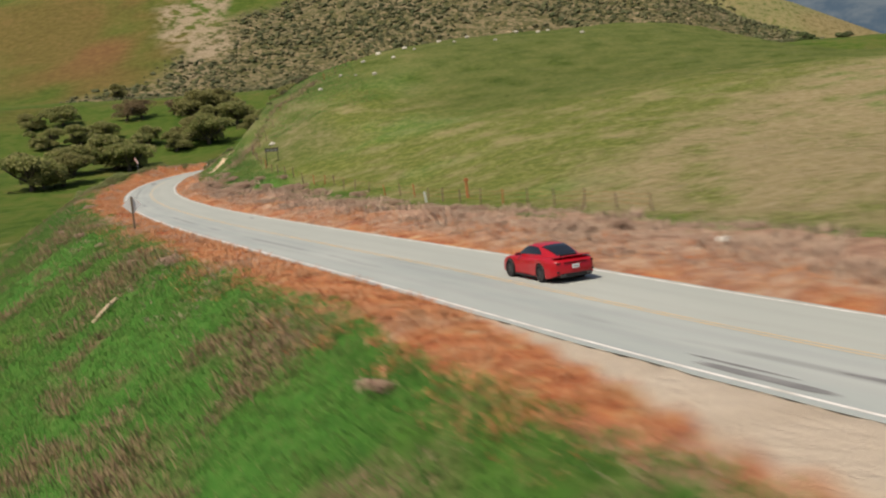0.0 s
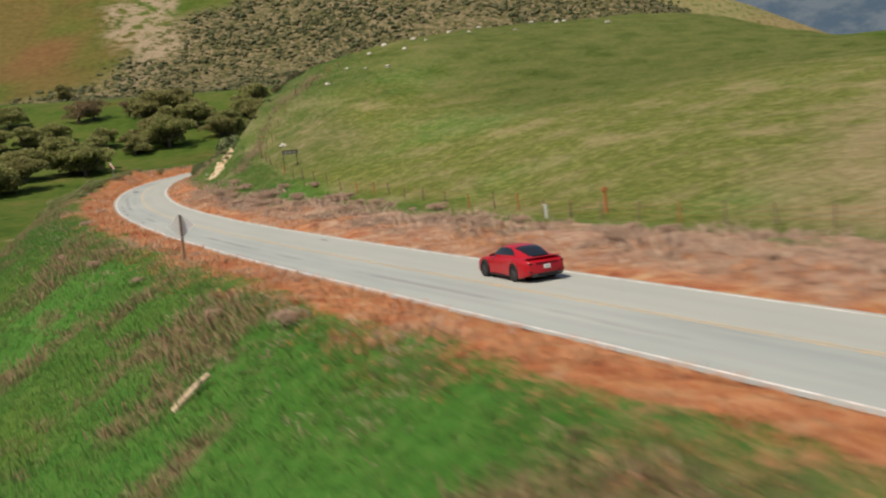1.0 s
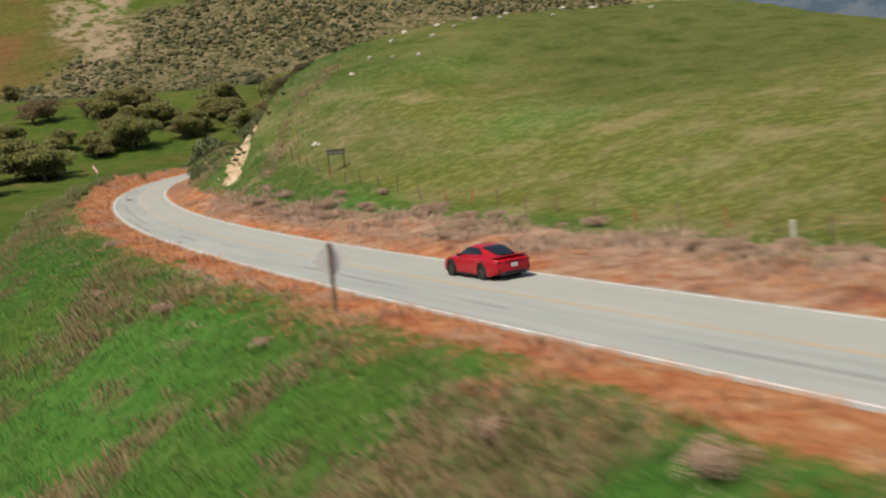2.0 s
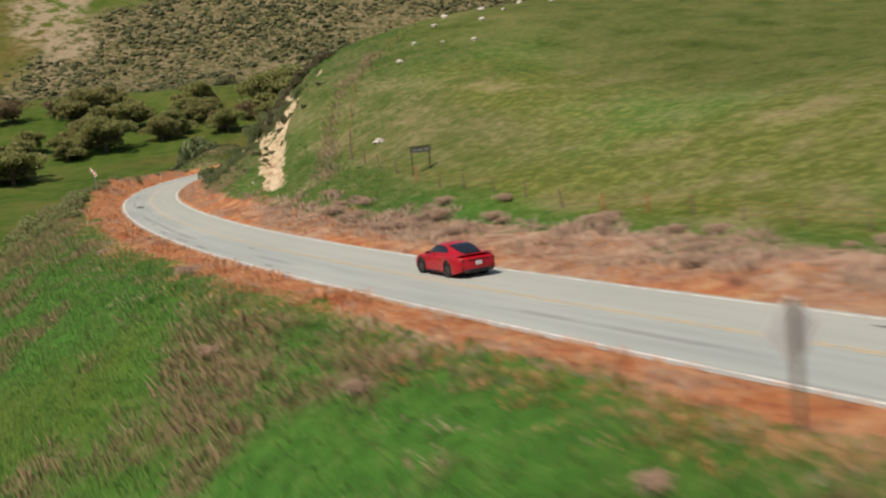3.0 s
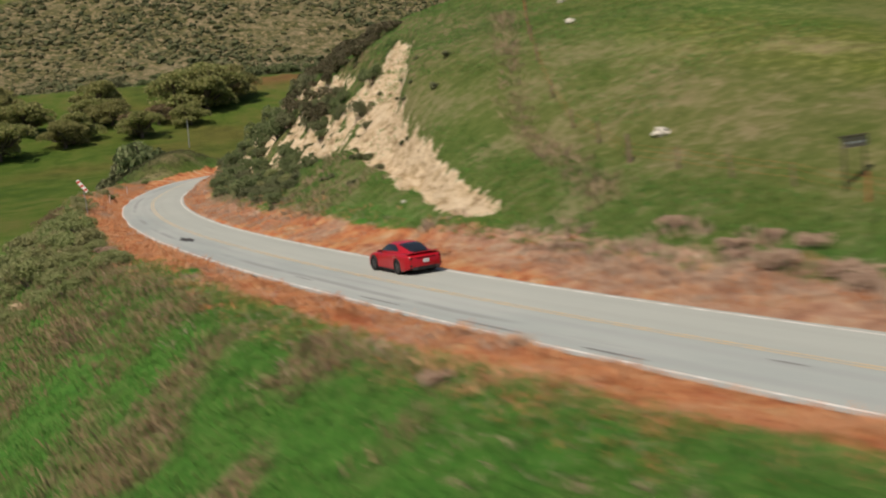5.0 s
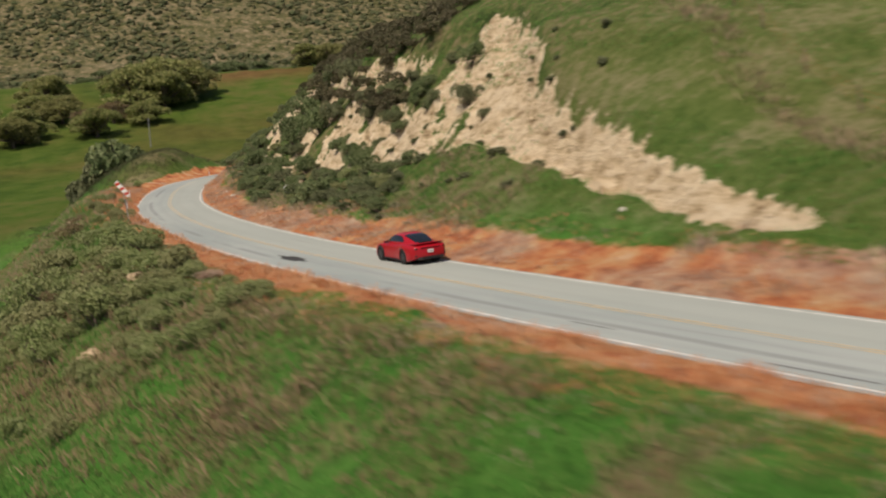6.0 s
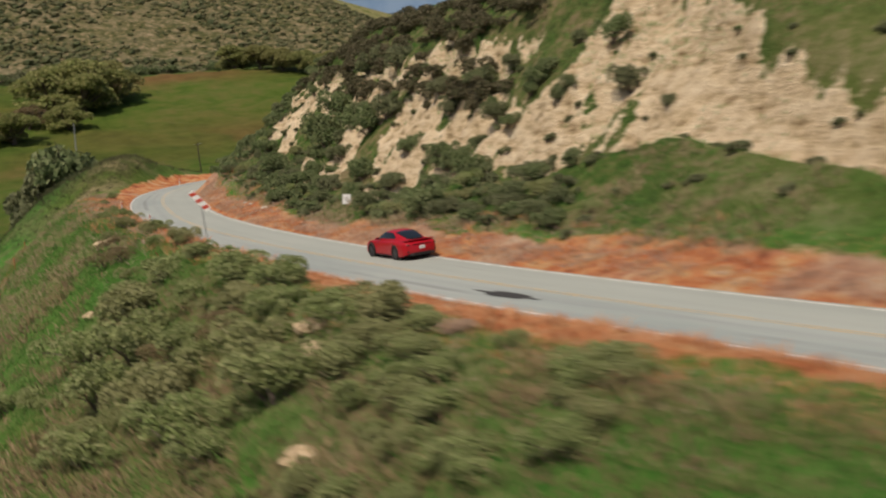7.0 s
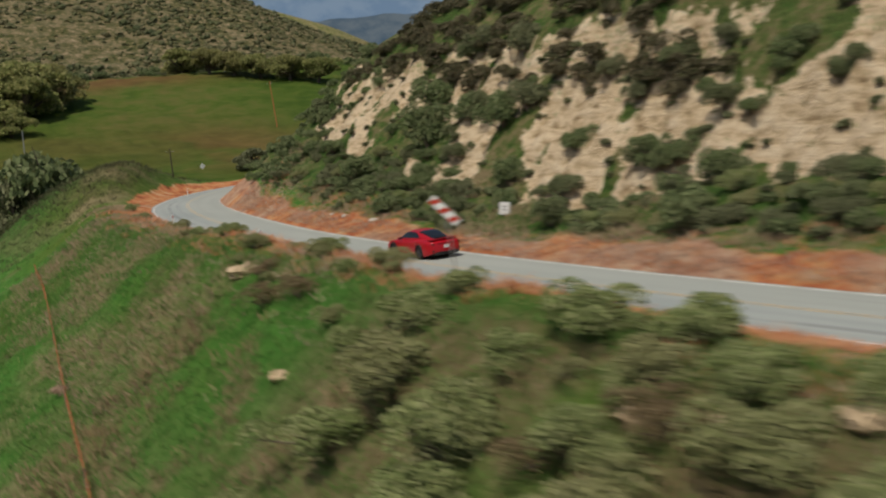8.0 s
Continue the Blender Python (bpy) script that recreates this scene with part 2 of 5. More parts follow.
def spline(points, step):
    """A smooth line through the points, with a point about every step metres."""
    p = np.array(points, float)
    p = np.vstack([2 * p[0] - p[1], p, 2 * p[-1] - p[-2]])
    out = []
    for a, b, c, d in zip(p, p[1:], p[2:], p[3:]):
        k = max(2, int(np.linalg.norm(c - b) / step))
        for i in range(k):
            t = i / k
            out.append(0.5 * (2 * b + (c - a) * t + (2 * a - 5 * b + 4 * c - d) * t * t + (3 * b - a - 3 * c + d) * t ** 3))
    return np.array(out + [p[-2]])


LINE = spline(ROAD, 1.0)
TANGENT = np.gradient(LINE, axis=0)
TANGENT /= np.linalg.norm(TANGENT, axis=1)[:, None]
RIGHT = np.stack([TANGENT[:, 1], -TANGENT[:, 0]], 1)
ALONG = np.concatenate([[0], np.cumsum(np.linalg.norm(np.diff(LINE, axis=0), axis=1))])
BEND = int(np.argmax(LINE[:, 1] > 318))          # from here on stations are told by length, not by y


def station(y):
    """The length along the road at which its middle passes y (before the bend)."""
    return np.interp(y, LINE[:BEND, 1], ALONG[:BEND])


HALF_Y = station(np.array([0, 55, 95, 120, 155, 195, 215, 255, 303]))


def half_width(u):
    """From the road's middle to its white edge lines."""
    return np.interp(u, HALF_Y, (4.1, 4.1, 3.9, 3.65, 3.45, 3.3, 3.25, 3.35, 3.6))


def on_road(u, s, z=0.0):
    """The place u along the road and s to the right of its middle."""
    c = np.stack([np.interp(u, ALONG, LINE[:, k]) for k in (0, 1)], -1)
    r = np.stack([np.interp(u, ALONG, RIGHT[:, k]) for k in (0, 1)], -1)
    p = c + r * np.asarray(s, float)[..., None]
    return np.concatenate([p, np.broadcast_to(z, p.shape[:-1])[..., None]], -1)


def road_place(x, y):
    """The station and the offset (to the right) of places."""
    x, y = np.broadcast_arrays(np.asarray(x, float), np.asarray(y, float))
    q = np.stack([x.ravel(), y.ravel()], 1)
    u, s = np.empty(len(q)), np.empty(len(q))
    for i in range(0, len(q), 4000):
        part_q = q[i:i + 4000]
        near = ((part_q[:, None] - LINE[None]) ** 2).sum(-1).argmin(1)
        d = part_q - LINE[near]
        u[i:i + 4000] = ALONG[near] + (d * TANGENT[near]).sum(1)
        side = np.sign((d * RIGHT[near]).sum(1))
        s[i:i + 4000] = side * np.linalg.norm(d, axis=1)
    return u.reshape(x.shape), s.reshape(x.shape)


def waves(x, y, size, seed, octaves=3):
    """Uneven ground: smooth value noise from -1 to 1."""
    total, weight = 0.0, 0.0
    for o in range(octaves):
        k = 2.0 ** o / size
        a = 0.7 + o * 1.1 + seed
        px, py = (x * np.cos(a) - y * np.sin(a)) * k + 100 + seed * 7, (x * np.sin(a) + y * np.cos(a)) * k + 100 + seed * 3
        ix, iy = np.floor(px), np.floor(py)
        fx, fy = px - ix, py - iy
        fx, fy = fx * fx * (3 - 2 * fx), fy * fy * (3 - 2 * fy)

        def rnd(i, j):
            v = np.sin(i * 127.1 + j * 311.7 + seed * 74.7) * 43758.5453
            return (v - np.floor(v)) * 2 - 1
        v = (rnd(ix, iy) * (1 - fx) + rnd(ix + 1, iy) * fx) * (1 - fy) + (rnd(ix, iy + 1) * (1 - fx) + rnd(ix + 1, iy + 1) * fx) * fy
        total, weight = total + v * 0.5 ** o, weight + 0.5 ** o
    return total / weight


def smooth(a):
    a = np.clip(a, 0, 1)
    return a * a * (3 - 2 * a)


# cross-sections: height at distances from the edge line, station by station (told by y)
LEFT_AT = (0, 1.5, 4, 6, 8, 10.5, 14, 30)
LEFT_CUT = {0: (0, .05, .1, -.5, -1.9, -3.4, -5.4, -14), 60: (0, .05, .2, -.6, -2.0, -3.6, -5.6, -14),
            95: (0, .1, .35, -.1, -1.3, -3.0, -5.0, -14), 125: (0, .1, .5, .35, -.7, -2.3, -4.6, -13.5),
            165: (0, .1, .5, .4, -.6, -2.2, -4.4, -13.5), 200: (0, .15, .5, .4, -.5, -2.0, -4.6, -13.5),
            225: (0, .4, 1.3, 1.0, -.5, -2.6, -5.0, -14), 250: (0, .9, 1.9, 1.3, -.5, -2.8, -5.2, -14),
            285: (0, .6, 1.2, .8, -.8, -3.0, -5.4, -14), 340: (0, .2, .4, .2, -.8, -2.4, -4.4, -11)}
FIELD_AT = (0, 3, 6, 10, 14, 18, 26, 40)
FIELD_CUT = {0: (0, .2, .3, .3, .4, .8, 1.6, 4), 60: (0, .2, .3, .2, .2, .4, 1.5, 4), 105: (0, .2, .3, .1, -.2, .2, 2.0, 4.8),
             130: (0, .2, .3, .3, .6, 1.3, 2.8, 5.4), 150: (0, .2, .5, 1.2, 2.2, 3.2, 5.0, 8.5), 165: (0, .3, 1.0, 2.6, 4.0, 5.4, 8.0, 11.5)}
CLIFF_CUT = {180: (0, .4, 1.9, 4.0, 5.3, 7.2, 10.6, 14), 198: (0, .5, 2.0, 5.3, 8.8, 11.8, 13.8, 16), 212: (0, .5, 2.0, 5.0, 9.4, 13.2, 15.6, 18.5),
             227: (0, .5, 1.7, 5.2, 10.0, 14.2, 17.4, 21), 245: (0, .2, .25, 3.4, 8.4, 13.4, 18.2, 22), 272: (0, .5, 1.6, 4.2, 8.0, 12.8, 18, 22), 290: (0, 1.2, 3.2, 6.2, 9.8, 13.8, 18.6, 22),
             304: (0, 1.9, 4.2, 7.2, 11.0, 14.8, 19, 22), 330: (0, 1.9, 4.2, 7.4, 11.2, 15, 19, 22)}


def section(cuts, at, u, d):
    """The height of the ground d metres outside the edge line at station u."""
    keys = sorted(cuts)
    where = station(np.array(keys, float).clip(None, 317))
    where[-1] += 20
    k = np.clip(np.searchsorted(where, u) - 1, 0, len(keys) - 2)
    f = smooth((u - where[k]) / (where[k + 1] - where[k]))
    table = np.array([np.interp(np.clip(np.arange(0, 60.25, .25), 0, 60), at, cuts[key]) for key in keys])
    kernel = np.ones(5) / 5
    table = np.array([np.convolve(np.pad(row, 2, mode="edge"), kernel, mode="valid") for row in table])
    pos = np.clip(d * 4, 0, table.shape[1] - 2)
    i = pos.astype(int)
    g = pos - i
    return (table[k, i] * (1 - g) + table[k, i + 1] * g) * (1 - f) + (table[k + 1, i] * (1 - g) + table[k + 1, i + 1] * g) * f


def pullout(u):
    """How far the bare dirt pull-out reaches beyond the left edge line."""
    return np.clip(0.5 + (station(44.0) - u) * 0.18, 0, 6.5)


def bell(x, y, cx, cy, wx, wy):
    return np.exp(-((x - cx) / wx) ** 2 - ((y - cy) / wy) ** 2)


def far_land(x, y):
    """The valley, its far bench, and the ridges behind."""
    floor = np.interp(y, (-500, 100, 250, 340, 400, 450, 500, 570, 700, 1500, 6000), (-26, -22, -15, -9, -4, 1, 10, 27, 33, 30, 0))
    floor = floor + 5 * smooth((-100 - x) / 200) * smooth((y - 150) / 200)
    floor = floor * (1 - smooth((x - 250) / 350) * smooth((y - 600) / 300))
    ridge = np.interp(x, (-4000, -900, -520, -330, -120, 60, 190, 250, 330, 420), (60, 120, 128, 150, 150, 150, 136, 80, 30, 0)) * smooth((y - 770) / 440)
    ridge = ridge + 9 * waves(x, y, 160, 3) * smooth((y - 700) / 200) * (x < 600)
    yellow = np.interp(x, (-200, 150, 291, 412, 520, 700), (0, 120, 143, 106, 56, 0)) * np.exp(-((y - 1330) / 130.0) ** 2)
    land = np.where(y > 1000, np.maximum(floor + ridge, yellow), floor + ridge)
    return land * (1 - 0.9 * smooth((y - 1500) / 1200))


CREST_DIP = 9.0     # the pasture's crest sinks to the east
SCARP = 2.4         # how far the bare face is cut back into the hillside


def cliff_band(u, d, ragged=True):
    """How bare the cutting is (0 to 1): pale sandstone between its grassy foot and its brow."""
    low = np.interp(u, station(np.array([172, 180, 190, 205, 213, 221, 240, 262, 280, 300])), (6, 5.2, 6.6, 9.0, 10.2, 7.8, 7.0, 7.0, 7.0, 9.0))
    high = np.interp(u, station(np.array([172, 180, 190, 205, 213, 219, 226, 240, 300])), (6, 8.2, 10.6, 14.2, 17.6, 21.0, 22.8, 20.0, 18.0))
    if not ragged:
        return smooth((d - low) / 2.5) * smooth((high - d) / 2.5) * smooth((u - station(172.0)) / 6)
    rag = 0.8 * waves(u, d, 3.0, 5) + 0.45 * waves(u, d, 1.6, 62) * smooth((station(216.0) - u) / 8)
    bent = u + 1.6 * waves(u, d, 5.0, 17)
    gap = smooth((waves(bent, 0.5 * d, 2.8, 15) + 0.62) / 0.4) * smooth((waves(u, d, 5.0, 16) + 0.75) / 0.5)
    gap = gap * (1 - 0.9 * smooth((waves(0.6 * u, d, 6.5, 52) - 0.05) / 0.3) * smooth((u - station(219.0)) / 5))
    gap = 1 - (1 - gap) * np.maximum(smooth((u - station(212.0)) / 12), 1.0 * smooth((station(207.0) - u) / 6))
    return gap * smooth((d - low + rag) / 1.2) * smooth((high - d + rag) / 1.6) * smooth((u - station(172.0)) / 6)


def ground(x, y, fine=True):
    """The height of the land, and its station and distances from the road."""
    x, y = np.broadcast_arrays(np.asarray(x, float), np.asarray(y, float))
    u, s = road_place(x, y)
    d = np.abs(s) - half_width(u)
    left = section(LEFT_CUT, LEFT_AT, u, d.clip(0, 60))
    left = left - np.clip(d - 30, 0, 400) * 0.35
    far = far_land(x, y)
    left = np.where(d > 14, np.maximum(left, far - 3 * (1 - smooth((d - 14) / 25))), left)
    w = smooth((d - 16) / 30)
    left = left * (1 - w * smooth((d - 30) / 60)) + far * w * smooth((d - 30) / 60)
    right = section({**FIELD_CUT, **CLIFF_CUT}, FIELD_AT, u, d.clip(0, 60))
    hill = 25 * bell(x, y, 50, 280, 120, 95) + 6 * bell(x, y, 60, 140, 60, 50) + 6 * bell(x, y, -8, 225, 40, 40)
    hill = hill - CREST_DIP * smooth((x - 44) / 60) * smooth((y - 185) / 60)
    hill = hill + np.where(y > 300, far * smooth((y - 330) / 140) - hill * smooth((y - 400) / 80), 0)
    w = smooth((d - 20) / 24)
    right = right * (1 - w) + hill * w
    left = left + 7.9 * bell(x, y, -52.5, 341, 14, 13) * smooth((d - 1.5) / 7)
    z = np.where(s < 0, left, right)
    away = smooth((u - ALONG[-1] + 25) / 20)
    z = z * (1 - away) + np.maximum(far, hill * (y < 340)) * away
    if fine:
        off = smooth((d - 0.6) / 3)
        bumps = 0.22 * waves(x, y, 6, 1) + 0.10 * waves(x, y, 1.6, 2)
        bare = np.where(s > 0, cliff_band(u, d), 0)
        gully = np.abs(waves(u + 0.25 * d, 0.22 * d, 3.4, 8, 3))
        crag = np.abs(waves(u + 0.4 * d, 0.45 * d, 1.5, 49, 3))
        slab = smooth((u - station(212.0)) / 14)
        rough = bare * ((0.9 + 1.6 * slab) * (gully - 0.35) + (0.5 + 0.9 * slab) * (crag - 0.3) + 0.5 * waves(u, d, 1.4, 9))
        rough = rough - np.where(s > 0, cliff_band(u, d, False), 0) * SCARP * smooth((u - station(183.0)) / 14) * smooth((station(262.0) - u) / 25)
        lumps = 0.34 * smooth((waves(x, y, 2.6, 28, 2) - 0.05) / 0.6) * smooth((d - 0.9) / 1.2) * smooth((np.where(s < 0, 6.0, 11.0) - d) / 3)
        lumps = lumps * np.where(s < 0, d > pullout(u) + 0.5, 1) * (y < 320)
        z = z + lumps + off * bumps * (1 + 2 * smooth((d - 40) / 100)) + rough
    under = smooth((0.75 - d) / 0.5)
    return z - 0.14 * under, u, s, d


def height(x, y):
    return ground(x, y)[0]


# ---------------------------------------------------------------- mesh helpers


def mesh_of(name, verts, faces, materials, smooth_shade=False, index=None):
    """A mesh from arrays: verts (n, 3), faces (m, 3 or 4)."""
    verts, faces = np.asarray(verts, np.float32), np.asarray(faces, np.int32)
    me = bpy.data.meshes.new(name)
    k = faces.shape[1]
    me.vertices.add(len(verts))
    me.vertices.foreach_set("co", verts.ravel())
    me.loops.add(faces.size)
    me.loops.foreach_set("vertex_index", faces.ravel())
    me.polygons.add(len(faces))
    me.polygons.foreach_set("loop_start", np.arange(0, faces.size, k, dtype=np.int32))
    for m in materials if isinstance(materials, (list, tuple)) else [materials]:
        me.materials.append(m)
    if index is not None:
        me.polygons.foreach_set("material_index", np.asarray(index, np.int32))
    me.polygons.foreach_set("use_smooth", np.full(len(faces), smooth_shade))
    me.update(calc_edges=True)
    me.validate()
    return me


def part(name, bm, material, parent=None, label="", smooth_shade=False):
    """One mesh object from a bmesh (or a ready mesh), under its thing or part."""
    if isinstance(bm, bmesh.types.BMesh):
        me = bpy.data.meshes.new(name)
        bmesh.ops.recalc_face_normals(bm, faces=bm.faces)
        bm.to_mesh(me)
        bm.free()
        me.materials.append(material)
        if smooth_shade:
            me.polygons.foreach_set("use_smooth", np.ones(len(me.polygons), bool))
    else:
        me = bm
    ob = new(name, me)
    ob.parent = parent
    return tagged(ob, label)


def thing(name, m, label, category, group=""):
    ob = new(name)
    ob.empty_display_size = 0.2
    ob.matrix_basis = m
    return tagged(ob, label, category, group)


def strip(name, material, us, inner, outer, z, crown=0.0, across=1):
    """A band along the road between two offsets (numbers or arrays)."""
    us = np.asarray(us, float)
    inner, outer = np.broadcast_to(inner, us.shape), np.broadcast_to(outer, us.shape)
    rows = []
    for j in range(across + 1):
        s = inner + (outer - inner) * j / across
        rows.append(on_road(us, s, z - crown * (s / 4.0) ** 2))
    v = np.stack(rows, 1).reshape(-1, 3)
    i, j = np.meshgrid(np.arange(len(us) - 1), np.arange(across), indexing="ij")
    a = (i * (across + 1) + j).ravel()
    faces = np.stack([a, a + 1, a + across + 2, a + across + 1], 1)
    me = mesh_of(name, v, faces, material, True)
    uv = me.uv_layers.new(name="uv")
    ss = np.stack([inner + (outer - inner) * j / across for j in range(across + 1)], 1).ravel()
    uu = np.repeat(us, across + 1)
    co = np.stack([ss, uu], 1)[faces.ravel()]
    uv.data.foreach_set("uv", co.astype(np.float32).ravel())
    return me


# ---------------------------------------------------------------- ground and road
def spaced(*runs):
    out = []
    for a, b, step in runs:
        out += list(np.arange(a, b, step))
    return np.array(out)


def build_ground():
    xs = np.concatenate([-np.geomspace(4600, 330, 16), spaced((-300, -120, 8), (-120, -96, 2), (-96, -50, 0.75), (-50, -16, 0.42), (-16, 20, 0.75), (20, 100, 2), (100, 300, 8), (300, 700, 20)), np.geomspace(720, 4600, 12)])
    ys = np.concatenate([[-900, -400, -200, -110, -60], spaced((-30, 15, 2), (15, 168, 0.75), (168, 306, 0.48), (306, 320, 0.75), (320, 400, 1.6), (400, 620, 4), (620, 1500, 14)), np.geomspace(1520, 4600, 14)])
    x, y = np.meshgrid(xs, ys, indexing="ij")
    z, u, s, d = ground(x, y)
    i, j = np.meshgrid(np.arange(len(xs) - 1), np.arange(len(ys) - 1), indexing="ij")
    a = (i * len(ys) + j).ravel()
    faces = np.stack([a, a + len(ys), a + len(ys) + 1, a + 1], 1)
    me = mesh_of("ground", np.stack([x, y, z], -1).reshape(-1, 3), faces, LAND, True)
    near = smooth((400 - y) / 50)
    width = np.where(s < 0, 4.6, np.interp(u, station(np.array([20, 60, 110, 150, 175, 200, 290])), (11, 13, 12, 8, 6.2, 5.2, 4.2)))
    width = width + 1.3 * waves(x, y, 7, 11)
    width = width + np.where(s < 0, 0.55 * pullout(u), 0)
    verge = smooth((width - d) / 2.2) * (d < 40)
    bare = np.where(s > 0, cliff_band(u, d), 0) * near
    field = np.where(s > 0, np.maximum(smooth((d - 8) / 8) * (1 - smooth((u - station(180.0)) / 15) * smooth((30 - d) / 8)), 0.75 * smooth((u - station(205.0)) / 10) * smooth((d - 6) / 3)), 0) * near
    pull = smooth((pullout(u) + 0.3 * waves(x, y, 3, 12) - d) / 0.5) * (s < 0) * smooth((station(50.0) - u) / 6)
    # far grass; the left valley floor takes its darker green as cloud shade
    grazing_shade = np.maximum(smooth((y - 380) / 120), np.where(s < 0, 1, 0) * smooth((d - 24) / 22))
    far_hill = smooth((y - 740) / 90)
    scrub = far_hill * smooth((x + 225 - 0.55 * (y - 880) + 30 * waves(x, y, 60, 6)) / 40) * smooth((330 - x) / 70) * (y < 1290)
    rust = smooth((waves(x, y, 130, 14) - 0.05) / 0.35) * smooth((y - 460) / 60) * np.where(y > 740, 0.6, 0.4)
    rust = np.maximum(rust, 1.0 * bell(x, y, -262, 945, 80, 130) * smooth((waves(x, y, 70, 25) + 0.5) / 0.6))
    rust = np.maximum(rust, 0.95 * bell(x, y, 5, 566, 42, 14) * smooth((waves(x, y, 20, 23) + 0.5) / 0.5))
    rust = np.maximum(rust, 0.4 * smooth((waves(x, y, 60, 24) - 0.1) / 0.4) * smooth((y - 420) / 40) * (y < 620))
    # reddish-brown ground past the bend, its brown also darkening for cloud shade
    rust = np.maximum(rust, 0.75 * bell(x, y, 6, 462, 34, 34) * smooth((waves(x, y, 26, 56) + 0.35) / 0.5))
    ravine = bell(x, y, -190 - 0.06 * (y - 960), 985, 34, 110) + 0.55 * waves(1.6 * x, 0.5 * y, 34, 18) + 0.25 * waves(x, y, 14, 29)
    scar = far_hill * smooth((ravine - 0.45) / 0.35) * (x < -120) * 1.3 + scrub * (0.25 + 0.3 * smooth(waves(x, y, 70, 19) / 0.4))
    pale = np.where(s > 0, 1, 0) * smooth((d - 10) / 10) * (0.15 + 0.85 * smooth((88 + 1.25 * x - y + 14 * waves(x, y, 26, 26)) / 26)) * near
    pale = np.maximum(pale, 0.6 * smooth((y - 1150) / 100) * smooth((x - 180) / 80))
    grey = np.where(s > 0, smooth((d - 0.7 + 0.9 * waves(x, y, 5, 27)) / 1.8) * smooth((station(185.0) - u) / 20), 0)
    grey = np.maximum(grey, 0.9 * smooth((waves(x, y, 4.5, 30) - np.where(s > 0, -0.2, 0.16)) / 0.4))
    bleached = np.where(s < 0, 1, 0) * smooth((u - station(238.0)) / 14) * smooth((d - 2.5) / 3) * smooth((15 - d) / 6) * smooth((waves(x, y, 5, 37) + 0.05) / 0.4) * (y < 345)
    bleached = np.maximum(bleached, 0.9 * np.where(s < 0, 1, 0) * smooth((d - 9) / 4) * smooth((waves(x, y, 7, 38) - 0.22) / 0.3) * smooth((u - station(205.0)) / 12) * (y < 300))
    bleached = np.maximum(bleached, bell(x, y, -75.5, 236, 4.5, 9) * smooth((waves(x, y, 4, 59) + 0.5) / 0.5))
    # hump outside the bend, darkened for the cloud shade lying on it
    hump_shade = 0.7 * bell(x, y, -50, 342, 17, 17) * np.where(s < 0, 1, 0)
    # mask of that painted cloud shade: upper pasture, slope above the cutting
    cloud_shade = np.where(s > 0, 1, 0) * near * smooth((d - 26) / 24) * smooth((y - 128 - 0.15 * x + 16 * waves(x, y, 30, 53)) / 50)
    cloud_shade = np.maximum(cloud_shade, np.where(s > 0, 0.8, 0) * near * smooth((u - station(182.0)) / 18) * smooth((d - 13) / 6))
    rough_foot = np.where(s > 0, 1, 0) * smooth((d - 3.5) / 1.5) * smooth((u - station(198.0)) / 12) * smooth((34 - d) / 10) * near
    sere = np.where(s > 0, 1, 0) * smooth((u - station(140.0)) / 25) * smooth((station(215.0) - u) / 15) * smooth((d - 4) / 3) * smooth((27 - d) / 5) * near
    drift_and_shade = np.where(s < 0, 1, 0) * smooth((d - 3) / 3) * smooth((60 - d) / 20) * smooth((0.45 * waves(x, y, 10, 54) + 0.65 * waves(x, y, 3.4, 55) - 0.03) / 0.28) * (1 - 0.55 * smooth((u - station(230.0)) / 14)) * (y < 345)
    # among the sagebrush the brown paints in the shadowed gaps between shrubs
    drift_and_shade = np.maximum(drift_and_shade, 0.85 * np.where(s < 0, 1, 0) * smooth((u - station(192.0)) / 8) * smooth((station(234.0) - u) / 6) * smooth((d - 4) / 3) * smooth((17 - d) / 5) * smooth((waves(x, y, 4, 60) + 0.5) / 0.5))
    for name, chans in (("dry", (grey, hump_shade, bleached, scrub)), ("cover", (verge, bare, field, pull)), ("tone", (cloud_shade, rough_foot, sere, drift_and_shade)), ("wide", (grazing_shade, rust * (1 - scrub), scar.clip(0, 1), pale))):
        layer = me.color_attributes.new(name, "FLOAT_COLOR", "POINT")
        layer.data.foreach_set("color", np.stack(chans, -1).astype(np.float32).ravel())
    ob = new("ground", me)
    return tagged(ob, "grassy hillsides with dry rust-brown verges and a sandstone cutting", "ground", kind="structure")


def build_road():
    us = np.arange(1.0, ALONG[-1] - 1, 1.0)
    hw = half_width(us)
    rag = 0.10 * waves(us, us * 0, 2.5, 21) + 0.06 * waves(us, us * 0, 0.8, 22)
    road = new("road", strip("road", ASPHALT, us, -hw - 0.38 - rag, hw + 0.32 + rag, 0.0, 0.03, 14))
    tagged(road, "worn pale grey two-lane country road, patched and streaked", "road", kind="structure")
    part("edge_line", strip("edge_line", WHITE_LINE, us, -hw - 0.07, -hw + 0.06, 0.006, 0.03), None, road, "worn white edge line")
    part("edge_line", strip("edge_line", WHITE_LINE, us, hw - 0.06, hw + 0.07, 0.006, 0.03), None, road, "worn white edge line")
    for side in (-0.17, 0.07):
        part("centre_line", strip("centre_line", YELLOW_LINE, us, side, side + 0.10, 0.006), None, road, "faded double yellow centre line")
    return road


land = build_ground()
road = build_road()

# ---------------------------------------------------------------- plants
rng = np.random.default_rng(7)
